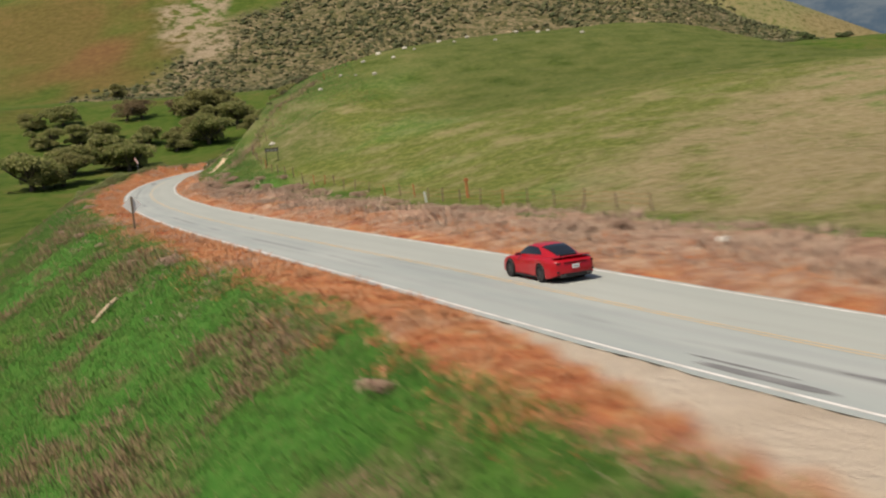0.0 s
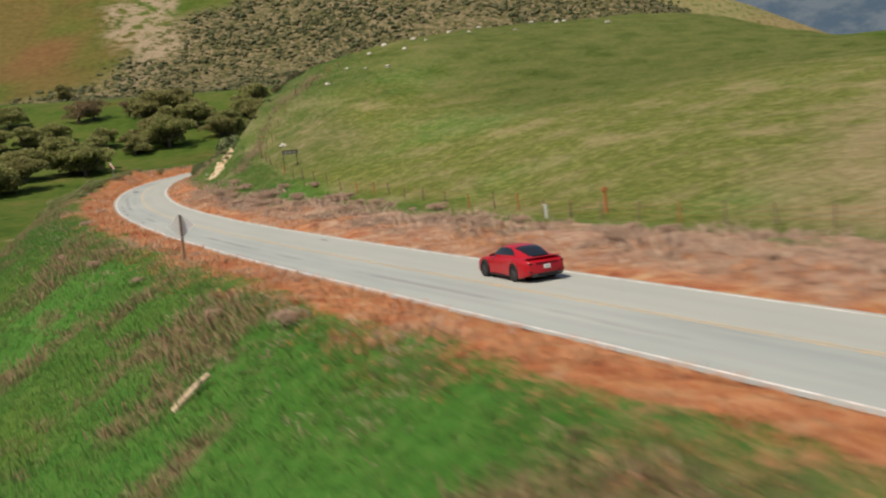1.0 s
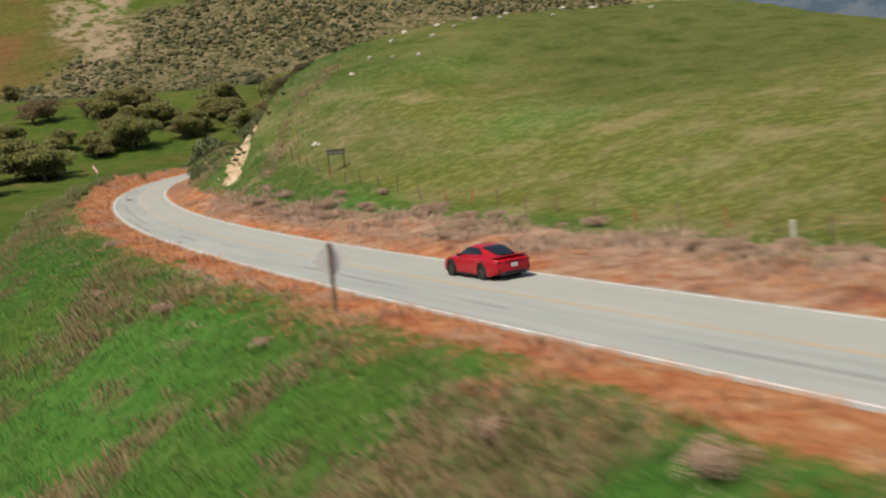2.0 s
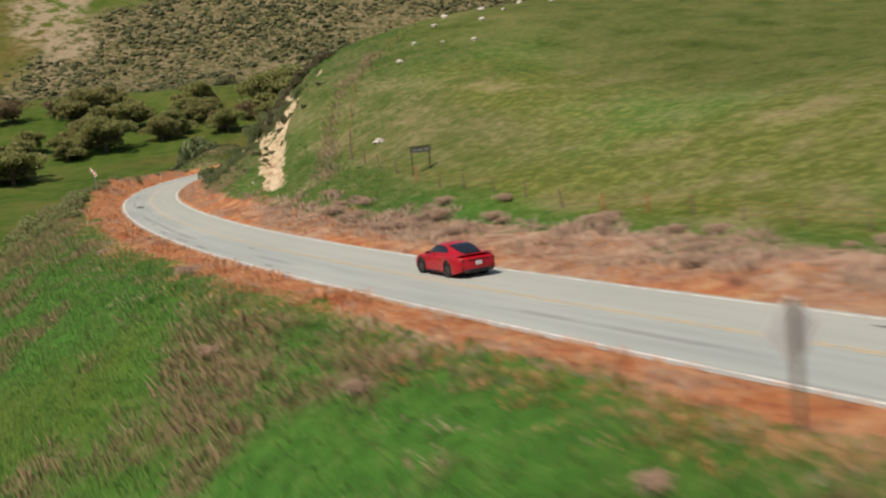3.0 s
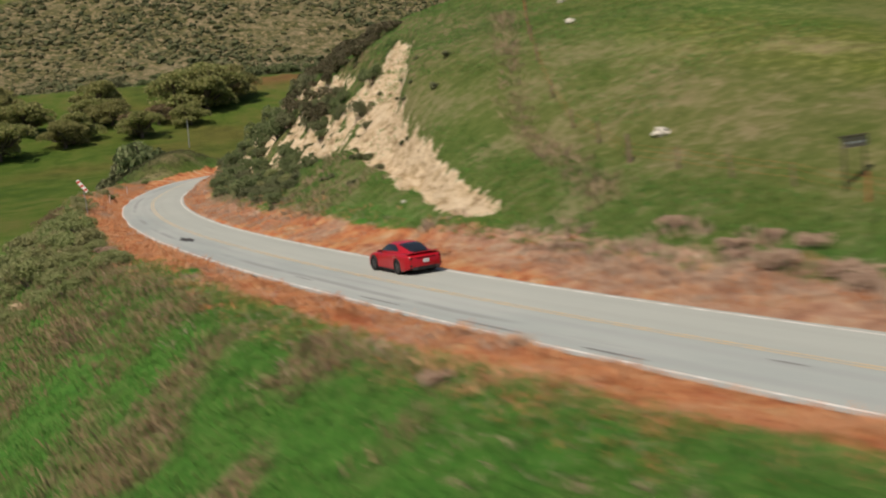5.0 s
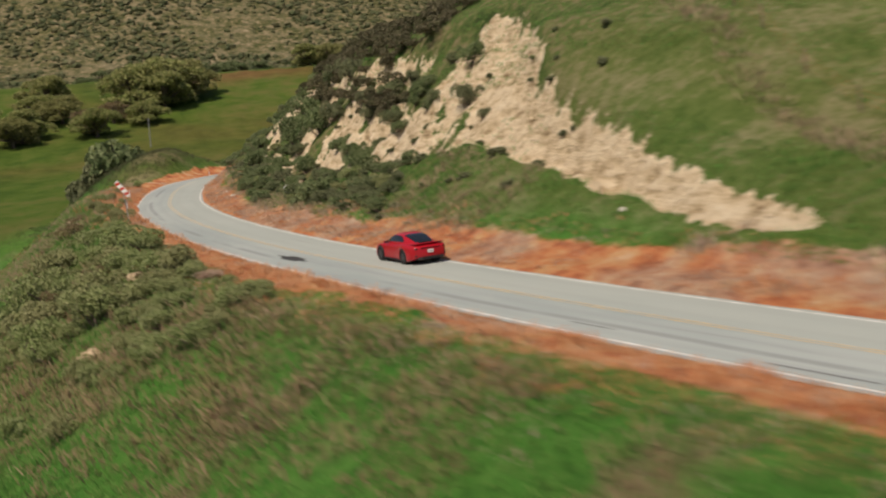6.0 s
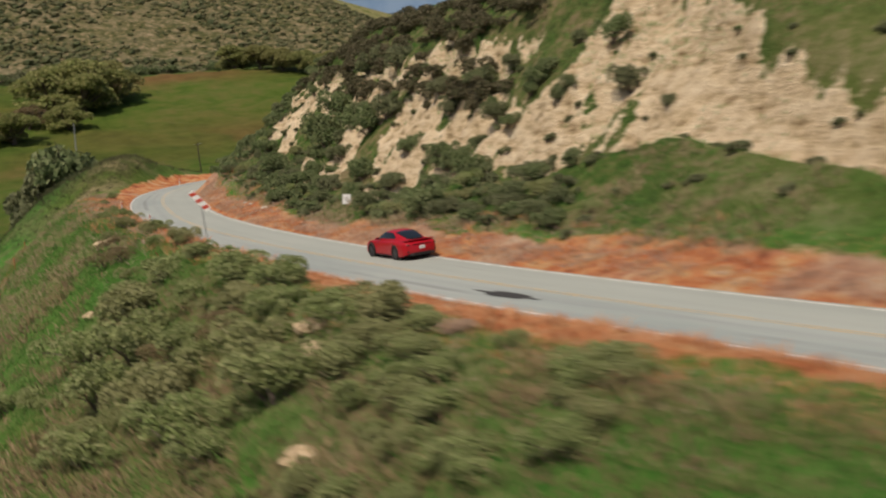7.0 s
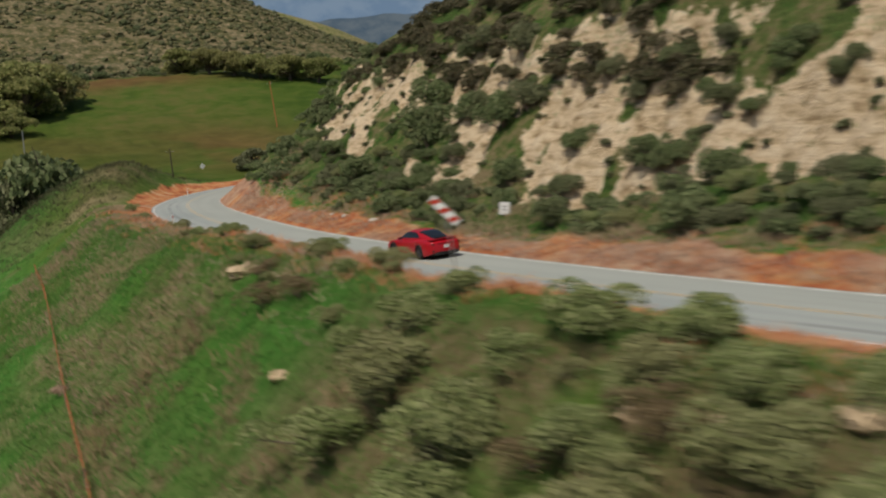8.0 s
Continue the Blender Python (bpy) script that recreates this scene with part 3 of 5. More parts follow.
GREEN_BLADES = leafy("green_grass_blades", (0.056, 0.180, 0.032), (0.084, 0.255, 0.044), (0.125, 0.30, 0.062), (0.21, 0.29, 0.09), translucent=0.4, sward=2.0)
STRAW_BLADES = leafy("straw_blades", (0.27, 0.20, 0.12), (0.35, 0.265, 0.165), (0.45, 0.355, 0.235), (0.31, 0.25, 0.13), sward=1.6)
OLIVE_BLADES = leafy("olive_grass_blades", (0.085, 0.130, 0.020), (0.130, 0.175, 0.028), (0.190, 0.215, 0.050), (0.27, 0.25, 0.10), sward=2.0)
RUST_BLADES = leafy("rusty_weed_blades", (0.40, 0.130, 0.062), (0.55, 0.200, 0.086), (0.63, 0.280, 0.120), (0.65, 0.40, 0.23), sward=1.3)
MAUVE_BLADES = leafy("grey_brown_weed_blades", (0.28, 0.175, 0.125), (0.42, 0.28, 0.205), (0.51, 0.36, 0.265), (0.58, 0.45, 0.335), sward=1.3)
BROWN_BLADES = leafy("brown_weed_blades", (0.24, 0.165, 0.095), (0.30, 0.21, 0.125), (0.37, 0.27, 0.17), (0.25, 0.21, 0.09), sward=1.6)
SAGE_LEAVES = leafy("sage_leaves", (0.105, 0.150, 0.046), (0.185, 0.245, 0.080), (0.265, 0.32, 0.125), (0.35, 0.36, 0.18), other=(0.28, 0.24, 0.13), sward=0.4)
SHRUB_LEAVES = leafy("dark_shrub_leaves", (0.062, 0.095, 0.036), (0.105, 0.150, 0.056), (0.16, 0.21, 0.085), (0.22, 0.25, 0.125), other=(0.17, 0.155, 0.10), sward=0.4)
OAK_LEAVES = leafy("oak_leaves", (0.13, 0.165, 0.050), (0.21, 0.245, 0.078), (0.29, 0.305, 0.11), (0.37, 0.35, 0.155), translucent=0.45, other=(0.24, 0.215, 0.09), sward=0.5)
BROWN_LEAVES = leafy("brown_oak_leaves", (0.15, 0.11, 0.065), (0.23, 0.165, 0.095), (0.31, 0.23, 0.14), (0.27, 0.22, 0.11), translucent=0.35)
BROW_LEAVES = leafy("brow_brush_leaves", (0.055, 0.055, 0.03), (0.10, 0.105, 0.05), (0.155, 0.145, 0.08), (0.21, 0.18, 0.115))
SCRUB_LEAVES = leafy("scrub_leaves", (0.035, 0.048, 0.020), (0.060, 0.078, 0.032), (0.090, 0.105, 0.045), (0.14, 0.13, 0.07), translucent=0.0)


def blades(place, tall, wide, count, lean=0.5):
    """Tufts of thin bent blades: two triangles each. place (n, 3), tall and wide (n,)."""
    n = len(place)
    base = np.repeat(place, count, 0)
    hgt = np.repeat(tall, count) * rng.uniform(0.55, 1.1, n * count)
    wid = np.repeat(wide, count)
    a = rng.uniform(0, 2 * np.pi, n * count)
    out = np.stack([np.cos(a), np.sin(a)], 1)
    base = base.copy()
    base[:, :2] += out * (wid * rng.uniform(0, 1, n * count))[:, None]
    tip = base.copy()
    swing = rng.uniform(0.1, 1, n * count) * lean * hgt
    tip[:, :2] += out * swing[:, None]
    tip[:, 2] += hgt
    mid = base * 0.5 + tip * 0.5
    mid[:, 2] += 0.12 * hgt
    t = rng.uniform(0, 2 * np.pi, n * count)
    side = np.stack([np.cos(t), np.sin(t), 0 * t], 1) * (hgt * 0.05 + 0.007)[:, None]
    base[:, 2] -= 0.06
    v = np.stack([base - side, base + side, mid + side * 0.8, mid - side * 0.8, tip], 1).reshape(-1, 3)
    k = np.arange(n * count)[:, None] * 5
    return v, np.concatenate([k + [0, 1, 2], k + [0, 2, 3], k + [3, 2, 4]])


def stuff(name, material, pieces, label, category):
    v, f, off = [], [], 0
    for pv, pf in pieces:
        v.append(pv)
        f.append(pf + off)
        off += len(pv)
    ob = new(name, mesh_of(name, np.concatenate(v), np.concatenate(f), material))
    return tagged(ob, label, category, kind="stuff")


def scatter(count, u0, u1, d0, d1, side, keep=None):
    """Places on the ground beside the road, by station and by distance outside the edge line."""
    u = rng.uniform(station(float(u0)) if u0 >= 0 else 60.0, station(float(u1)), count)
    d = d0 + (d1 - d0) * rng.uniform(0, 1, count) ** 1.15
    p = on_road(u, side * (half_width(u) + d))
    z, _, s2, d2 = ground(p[:, 0], p[:, 1])
    p[:, 2] = z
    ok = d2 > d0 * 0.6
    if keep is not None:
        ok &= keep(p, u, d)
    return p[ok]


def dice(p, size, seed, lo, hi):
    return rng.uniform(0, 1, len(p)) < smooth((waves(p[:, 0], p[:, 1], size, seed) - lo) / (hi - lo))


def tufts(p, tall, wide, count, lean=0.5, uneven=0.35):
    r = rng.lognormal(0, uneven, len(p)).clip(0.4, 1.7)
    return blades(p, tall * r, wide * r, count, lean)


def off_pullout(p, u, d):
    """Nothing grows on the dirt pull-out."""
    return d > pullout(u) + 0.25


def plant_verges():
    near = scatter(17000, 12, 300, 0.55, 5.0, -1, off_pullout)
    more = scatter(9000, 12, 215, 3.0, 6.6, -1, lambda p, u, d: off_pullout(p, u, d) & dice(p, 4, 31, -0.3, 0.4))
    far = scatter(8000, 12, 300, 0.55, 5.2, 1)
    clumps = scatter(5200, 12, 300, 1.0, 6.0, -1, lambda p, u, d: off_pullout(p, u, d) & (waves(p[:, 0], p[:, 1], 2.6, 28, 2) > 0.12))
    heaps = scatter(2400, 12, 300, 1.0, 6.0, 1, lambda p, u, d: waves(p[:, 0], p[:, 1], 2.6, 28, 2) > 0.12)
    stuff("verge_weeds", RUST_BLADES, [tufts(near, 0.11, 0.28, 8, 2.2, 0.5), tufts(more, 0.12, 0.30, 8, 2.2, 0.5), tufts(far, 0.11, 0.28, 8, 2.2, 0.5), tufts(clumps, 0.26, 0.30, 11, 1.3, 0.5), tufts(heaps, 0.24, 0.30, 11, 1.3, 0.5)],
          "rust-red and orange dry weeds along the road", "weeds")
    band = scatter(12000, 20, 178, 2.2, 12.5, 1, lambda p, u, d: dice(p, 7, 32, -0.45, 0.15) & (d < np.interp(u, station(np.array([20, 100, 140, 178])), (13, 12, 8, 5))))
    edge = scatter(5000, 60, 300, 4.0, 8.5, -1, lambda p, u, d: dice(p, 5, 33, 0.0, 0.5))
    foot = scatter(6500, 150, 300, 0.8, 5.0, 1, lambda p, u, d: dice(p, 5, 34, -0.5, 0.3))
    tall = scatter(5200, 20, 182, 3.0, 13, 1, lambda p, u, d: dice(p, 3.5, 48, 0.0, 0.35) & (d < np.interp(u, station(np.array([20, 100, 140, 182])), (14, 13, 10, 6))))
    outer = scatter(2600, 60, 300, 1.2, 5.5, -1, lambda p, u, d: dice(p, 4.5, 30, 0.05, 0.4))
    stuff("dry_brush", MAUVE_BLADES, [tufts(band, 0.15, 0.36, 9, 2.0, 0.6), tufts(edge, 0.16, 0.32, 8, 1.9, 0.5), tufts(foot, 0.15, 0.32, 8, 1.9, 0.5), tufts(tall, 0.36, 0.34, 14, 1.2, 0.45), tufts(outer, 0.24, 0.30, 10, 1.5, 0.5)],
          "grey-brown dry brush between road and field", "brush")


def plant_slopes():
    lush = scatter(56000, 12, 300, 4.6, 18, -1, lambda p, u, d: off_pullout(p, u, d) & dice(p, 9, 35, -0.95, -0.15))
    low = scatter(16000, 40, 300, 16, 36, -1)
    cut = scatter(9000, 150, 300, 4.2, 12, 1, lambda p, u, d: (cliff_band(u, d) < 0.35) & (rng.uniform(0, 1, len(u)) > 0.7 * smooth((u - station(205.0)) / 15)))
    patch = scatter(5000, 60, 178, 5, 13, 1, lambda p, u, d: dice(p, 8, 42, 0.05, 0.4))
    ledge = scatter(2600, 205, 300, 7, 19, 1, lambda p, u, d: dice(p, 5, 43, 0.1, 0.5))
    brow = scatter(9000, 176, 300, 16, 34, 1)
    stuff("green_grass", GREEN_BLADES, [tufts(lush, 0.19, 0.50, 8, 1.5, 0.45), tufts(low, 0.24, 0.5, 7, 1.7), tufts(cut, 0.20, 0.28, 7, 1.5), tufts(patch, 0.17, 0.3, 7, 1.6), tufts(ledge, 0.20, 0.22, 6, 1.0), tufts(brow, 0.2, 0.4, 6, 1.5)],
          "long bright green spring grass on the steep bank", "grass")
    dead = scatter(24000, 12, 300, 5.0, 19, -1, lambda p, u, d: off_pullout(p, u, d) & (0.45 * waves(p[:, 0], p[:, 1], 10, 54) + 0.65 * waves(p[:, 0], p[:, 1], 3.4, 55) > rng.uniform(0.04, 0.36, len(u))) & (rng.uniform(0, 1, len(u)) > 0.6 * smooth((u - station(215.0)) / 20)))
    sprigs = scatter(5200, 196, 300, 3.6, 10, 1, lambda p, u, d: (cliff_band(u, d) < 0.4) & dice(p, 3.2, 61, -0.15, 0.35))
    pale = scatter(9000, 240, 312, 3.0, 14, -1, lambda p, u, d: dice(p, 5, 37, -0.1, 0.3))
    line = np.linspace(0, 1, 420)
    strip_x, strip_y = np.interp(line, (0, 0.5, 1), (-29.5, -27.5, -20)) - rng.uniform(0.2, 2.0, 420), np.interp(line, (0, 0.5, 1), (172, 192, 216))
    strip = np.stack([strip_x, strip_y, height(strip_x, strip_y)], 1)
    stuff("dead_grass", STRAW_BLADES, [tufts(dead, 0.19, 0.62, 8, 1.7, 0.45), tufts(pale, 0.24, 0.60, 9, 1.8), tufts(sprigs, 0.26, 0.40, 9, 1.3, 0.5), tufts(strip, 0.36, 0.50, 9, 1.5, 0.5)], "bleached dead grass in patches among the green", "grass")
    weeds = scatter(15000, 40, 245, 5.5, 18, -1, lambda p, u, d: 0.45 * waves(p[:, 0], p[:, 1], 10, 54) + 0.65 * waves(p[:, 0], p[:, 1], 3.4, 55) > rng.uniform(0.02, 0.32, len(u)))
    thick = scatter(4800, 170, 212, 5.5, 16, -1, lambda p, u, d: dice(p, 7, 46, -0.35, 0.3))
    stuff("tall_weeds", BROWN_BLADES, [tufts(weeds, 0.34, 0.62, 13, 1.1, 0.5), tufts(thick, 0.26, 0.55, 10, 1.4, 0.45)],
          "tall olive-brown dry weeds standing in drifts on the bank", "weeds")
    field = scatter(34000, 12, 182, 9, 80, 1)
    blond = rng.uniform(0, 1, len(field)) < 0.04 + 0.80 * smooth((88 + 1.25 * field[:, 0] - field[:, 1] + 14 * waves(field[:, 0], field[:, 1], 26, 26)) / 26)
    stuff("pasture_straw", STRAW_BLADES, [tufts(field[blond], 0.10, 0.40, 6, 2.2)], "short bleached straw among the pasture grass", "grass")
    field = field[~blond]
    # grey-brown brush in a dark leaf colour that carries the hump's cloud shade
    hump = np.stack([rng.normal(-51, 9, 5000), rng.normal(341, 9, 5000)], 1)
    hump_z, _, hump_s, hump_d = ground(hump[:, 0], hump[:, 1])
    hump = np.concatenate([hump, hump_z[:, None]], 1)[(hump_s < 0) & (hump_d > 5)]
    stuff("hump_brush", SCRUB_LEAVES, [tufts(hump, 0.30, 0.5, 7, 1.3, 0.5)], "grey-brown brush on the hump outside the bend, darkened for cloud shade", "brush")
    stuff("pasture_grass", OLIVE_BLADES, [tufts(field, 0.09, 0.40, 6, 2.2)], "short olive and straw pasture grass on the hill", "grass")


def leaves(centres, size, spread=0.4):
    """Small folded leaf sprays: a quad each, turned every way."""
    n = len(centres)
    a, b = rng.normal(size=(n, 3)), rng.normal(size=(n, 3))
    a /= np.linalg.norm(a, axis=1)[:, None]
    b -= a * (a * b).sum(1)[:, None]
    b /= np.linalg.norm(b, axis=1)[:, None]
    r = (size * rng.uniform(1 - spread, 1 + spread, n))[:, None]
    v = np.stack([centres - a * r, centres + b * r * 0.62, centres + a * r, centres - b * r * 0.62], 1).reshape(-1, 3)
    k = np.arange(n)[:, None] * 4
    return v, k + [0, 1, 2, 3]


def tube(points, radii, sides=6):
    """A tapered limb along points."""
    points = np.asarray(points, float)
    way = np.gradient(points, axis=0)
    way /= np.linalg.norm(way, axis=1)[:, None]
    ref = np.where(np.abs(way[:, 2:3]) > 0.9, [[1.0, 0, 0]], [[0, 0, 1.0]])
    a = np.cross(way, ref)
    a /= np.linalg.norm(a, axis=1)[:, None]
    b = np.cross(way, a)
    t = np.linspace(0, 2 * np.pi, sides, endpoint=False)
    v = (points[:, None] + (a[:, None] * np.cos(t)[None, :, None] + b[:, None] * np.sin(t)[None, :, None]) * np.asarray(radii)[:, None, None]).reshape(-1, 3)
    f = [(i * sides + j, i * sides + (j + 1) % sides, (i + 1) * sides + (j + 1) % sides, (i + 1) * sides + j) for i in range(len(points) - 1) for j in range(sides)]
    return v, np.array(f)


def joined(pieces):
    v, f, off = [], [], 0
    for pv, pf in pieces:
        v.append(pv)
        f.append(np.asarray(pf) + off)
        off += len(pv)
    return np.concatenate(v), np.concatenate(f)


def lumpy(centre, radius, count, squash=0.75):
    """Points near the skin of a lump, denser above."""
    q = rng.normal(size=(count, 3))
    q /= np.linalg.norm(q, axis=1)[:, None]
    q[:, 2] = np.where(q[:, 2] < -0.35, -q[:, 2], q[:, 2])
    r = radius * rng.uniform(0.62, 1.05, count) ** 0.6
    return np.asarray(centre) + q * r[:, None] * [1, 1, squash]


def shrub_meshes(name, leaf_mat, lumps, leaf, per, squash=0.72):
    """Foliage and stems of a shrub of radius 1."""
    cents = [(rng.normal(0, 0.42), rng.normal(0, 0.42), rng.uniform(0.22, 0.68)) for _ in range(lumps)]
    pts = np.concatenate([lumpy(c, rng.uniform(0.34, 0.55), per, squash) for c in cents])
    pts[:, 2] = pts[:, 2].clip(0.02)
    foliage = mesh_of(name + "_foliage", *leaves(pts, leaf), leaf_mat)
    stems = []
    for c in cents:
        m = np.array(c) * [0.5, 0.5, 0.55] + rng.normal(0, 0.05, 3)
        stems.append(tube([(0, 0, -0.25), m, c], [0.045, 0.03, 0.012], 5))
    return foliage, mesh_of(name + "_stems", *joined(stems), TWIG, True)


def tree_meshes(name, leaf_mat, lumps, leaf, per, lean=0.2):
    """Trunk and crown of an oak about 1 high and somewhat wider than high."""
    trunk = [(0, 0, -0.06), (lean * 0.1, 0.01, 0.10), (lean * 0.25, 0.0, 0.22)]
    limbs = [tube(trunk, [0.06, 0.045, 0.038], 8)]
    pts = []
    for k in range(lumps):
        a = 2 * math.pi * k / lumps + rng.uniform(-0.3, 0.3)
        r = rng.uniform(0.08, 0.46)
        c = np.array([lean * 0.25 + math.cos(a) * r, math.sin(a) * r, rng.uniform(0.20, 0.74) - 0.45 * r * r])
        mid = (np.array(trunk[-1]) + c) / 2 + [0, 0, -0.05]
        limbs.append(tube([trunk[-1], mid, c], [0.032, 0.022, 0.008], 6))
        pts.append(lumpy(c, rng.uniform(0.15, 0.27), per, 0.8))
        for _ in range(2):
            twig = c + rng.normal(0, 0.11, 3)
            limbs.append(tube([mid, (mid + twig) / 2 + [0, 0, 0.02], twig], [0.016, 0.010, 0.004], 4))
    crown = mesh_of(name + "_crown", *leaves(np.concatenate(pts), leaf), leaf_mat)
    return mesh_of(name + "_trunk", *joined(limbs), BARK, True), crown


SAGE = [shrub_meshes("sagebrush", SAGE_LEAVES, 12, 0.046, 340, 0.9) for _ in range(4)]
DRY = [shrub_meshes("dry_shrub", MAUVE_BLADES, 10, 0.040, 330, 0.85) for _ in range(3)]
DEAD = [shrub_meshes("dead_bush", BROWN_LEAVES, 10, 0.036, 260, 0.85) for _ in range(2)]
SHRUB = [shrub_meshes("shrub", SHRUB_LEAVES, 11, 0.060, 300, 1.15) for _ in range(4)]
OAK = [tree_meshes("oak", OAK_LEAVES, 19, 0.028, 380, rng.uniform(-0.4, 0.4)) for _ in range(4)]
BROWN_OAK = [tree_meshes("bare_oak", BROWN_LEAVES, 15, 0.024, 200, rng.uniform(-0.4, 0.4)) for _ in range(2)]


SHRUB_TREE = [tree_meshes("bay", SHRUB_LEAVES, 18, 0.036, 260, 0.1)]


def set_shrub(kind, x, y, size, label, group, high=1.0):
    foliage, stems = kind[int(rng.integers(len(kind)))]
    ob = thing("shrub", pose(x, y, float(height(x, y)) - 0.04 * size, 0, 0, rng.uniform(0, 360)), label, "shrub", group)
    ob.scale = (size, size, size * high * rng.uniform(0.85, 1.15))
    part("foliage", foliage, None, ob)
    part("stem", stems, None, ob)
    return ob


def set_tree(kind, x, y, size, label, group="oaks in the valley", wide=1.0):
    trunk, crown = kind[int(rng.integers(len(kind)))]
    ob = thing("oak_tree", pose(x, y, float(height(x, y)) - 0.02 * size, 0, 0, rng.uniform(0, 360)), label, "tree", group)
    ob.scale = (size * wide, size * wide, size)
    part("trunk", trunk, None, ob)
    part("crown", crown, None, ob)
    return ob


def clear(p):
    """Whether a place stands well off the signs."""
    return all((p[0] - x) ** 2 + (p[1] - y) ** 2 > 9 for x, y in ((-43, 249.5), (-44.5, 246), (-45.5, 243), (-59.2, 227.4)))


def scrub_cover(name, places, small, large, label, leaf_mat=SHRUB_LEAVES):
    """Brush too dense to tell apart: leaf sprays heaped in many lumps."""
    pts = []
    for p in places:
        r = rng.uniform(small, large)
        for _ in range(5):
            c = p + np.array([rng.normal(0, 0.4 * r), rng.normal(0, 0.4 * r), rng.uniform(0.15, 0.6) * r])
            pts.append(lumpy(c, rng.uniform(0.35, 0.6) * r, int(60 + 90 * r), 0.9))
    ob = new(name, mesh_of(name, *leaves(np.concatenate(pts), 0.10), leaf_mat))
    tagged(ob, label, "brush", kind="stuff")


def plant_shrubs():
    # sagebrush on the outer bank before the bend
    known = [(-59, 213, 1.3), (-60, 217, 1.4), (-62, 225.5, 1.2), (-62, 219, 1.0), (-59.3, 206, 1.2), (-58, 203, 1.3), (-65, 218, 1.9), (-65, 210, 1.8),
             (-62, 208, 1.5), (-62.5, 203, 1.6), (-57.6, 200.5, 0.9), (-63, 231, 0.7), (-60.5, 201.5, 1.2), (-60, 225, 0.8), (-61, 213, 1.2), (-64, 223.5, 1.6),
             (-67, 217, 1.6), (-65.5, 206, 1.5), (-61, 198.5, 0.9), (-66.5, 224, 1.3), (-68.5, 212, 1.6), (-63.5, 213.5, 1.2), (-58.8, 196.5, 0.8), (-60.2, 210, 1.1)]
    for x, y, r in known:
        set_shrub(SAGE, x, y, r * 1.2, "grey-green sagebrush with woody stems on the road bank", "sagebrush on the bank")
    for p in filter(clear, scatter(64, 190, 231, 5.0, 16, -1)):
        set_shrub(SAGE, p[0], p[1], rng.uniform(0.5, 1.1), "small grey-green sagebrush on the grassy bank", "sagebrush on the bank")
    for p in filter(clear, scatter(14, 226, 262, 3.4, 6.5, -1)):
        set_shrub(SAGE, p[0], p[1], rng.uniform(0.4, 0.8), "low sagebrush along the brow of the bank", "sagebrush on the bank")
    # dark shrubs on the sandstone cutting
    cut = [(-29, 291, 1.0), (-37, 269, 1.9), (-38, 268, 1.5), (-37, 258, 1.4), (-36, 256, 1.4), (-37, 249, 1.2), (-38, 242, 0.7), (-38, 240, 0.9), (-33, 243, 1.0),
           (-34, 240, 0.6), (-34, 249, 0.9), (-35, 245, 0.8), (-36, 239, 0.6), (-32, 240, 0.8), (-34, 230, 0.8), (-39, 226, 0.8), (-39, 233, 1.2), (-39.4, 234.5, 0.9),
           (-38, 230, 0.5), (-44, 231, 1.4), (-40, 247, 1.0), (-40, 253, 1.1), (-32, 288, 0.7), (-41, 275, 1.3), (-42, 251, 0.8), (-42, 257, 0.9), (-42, 264, 0.9),
           (-31, 269, 1.3), (-31, 228, 1.0), (-33, 223, 0.9)]
    for x, y, r in cut:
        set_shrub(SHRUB, x, y, r * 1.1, "dark green shrub clinging to the sandstone cutting", "shrubs on the cutting", 1.3)
    for x, y, r in [(-34, 218, 0.45), (-34, 229, 0.6), (-33, 243.5, 1.1), (-32, 262, 1.6), (-35, 271, 1.7), (-38, 240.6, 0.9), (-40, 240, 1.2), (-39, 233.5, 1.1), (-43, 244, 1.0), (-36, 264, 1.2)]:
        set_shrub(SHRUB, x, y, r * 1.1, "dark green shrub clinging to the sandstone cutting", "shrubs on the cutting", 1.3)
    scrub_cover("brow_brush", scatter(200, 238, 304, 15.0, 25, 1), 0.6, 1.5, "dense dark brush along the brow of the cutting", BROW_LEAVES)
    gullies = scatter(66, 226, 282, 6.5, 18, 1, lambda p, u, d: waves(u + 0.25 * d, 0.22 * d, 5.0, 58) > 0.05)
    for p in filter(clear, gullies):
        set_shrub(SHRUB, p[0], p[1], rng.uniform(0.45, 1.15), "grey-green shrub rooted in a gully of the cutting", "shrubs on the cutting", 1.2)
    for p in filter(clear, scatter(14, 262, 308, 4.0, 17, 1)):
        set_shrub(SHRUB, p[0], p[1], rng.uniform(0.6, 1.5), "dark shrub at the end of the cutting", "shrubs on the cutting")
    for p in filter(clear, scatter(80, 212, 300, 4.4, 10.0, 1)):
        set_shrub(SHRUB if rng.uniform() < 0.7 else SAGE, p[0], p[1], rng.uniform(0.45, 1.0), "bushy green shrub at the foot of the cutting", "shrubs at the foot")
    scrub_cover("cutting_brush", scatter(170, 200, 302, 7.0, 18, 1), 0.15, 0.5, "small tufts of dark brush on bare sandstone")
    scrub_cover("foot_brush", scatter(90, 212, 302, 3.8, 9.0, 1, lambda p, u, d: np.array([clear(q) for q in p])), 0.25, 0.6, "low green brush along the foot of the cutting")
    scrub_cover("end_brush", scatter(85, 294, 317, 3.2, 19, 1), 0.5, 1.1, "dense grey-green brush over the end of the cutting")
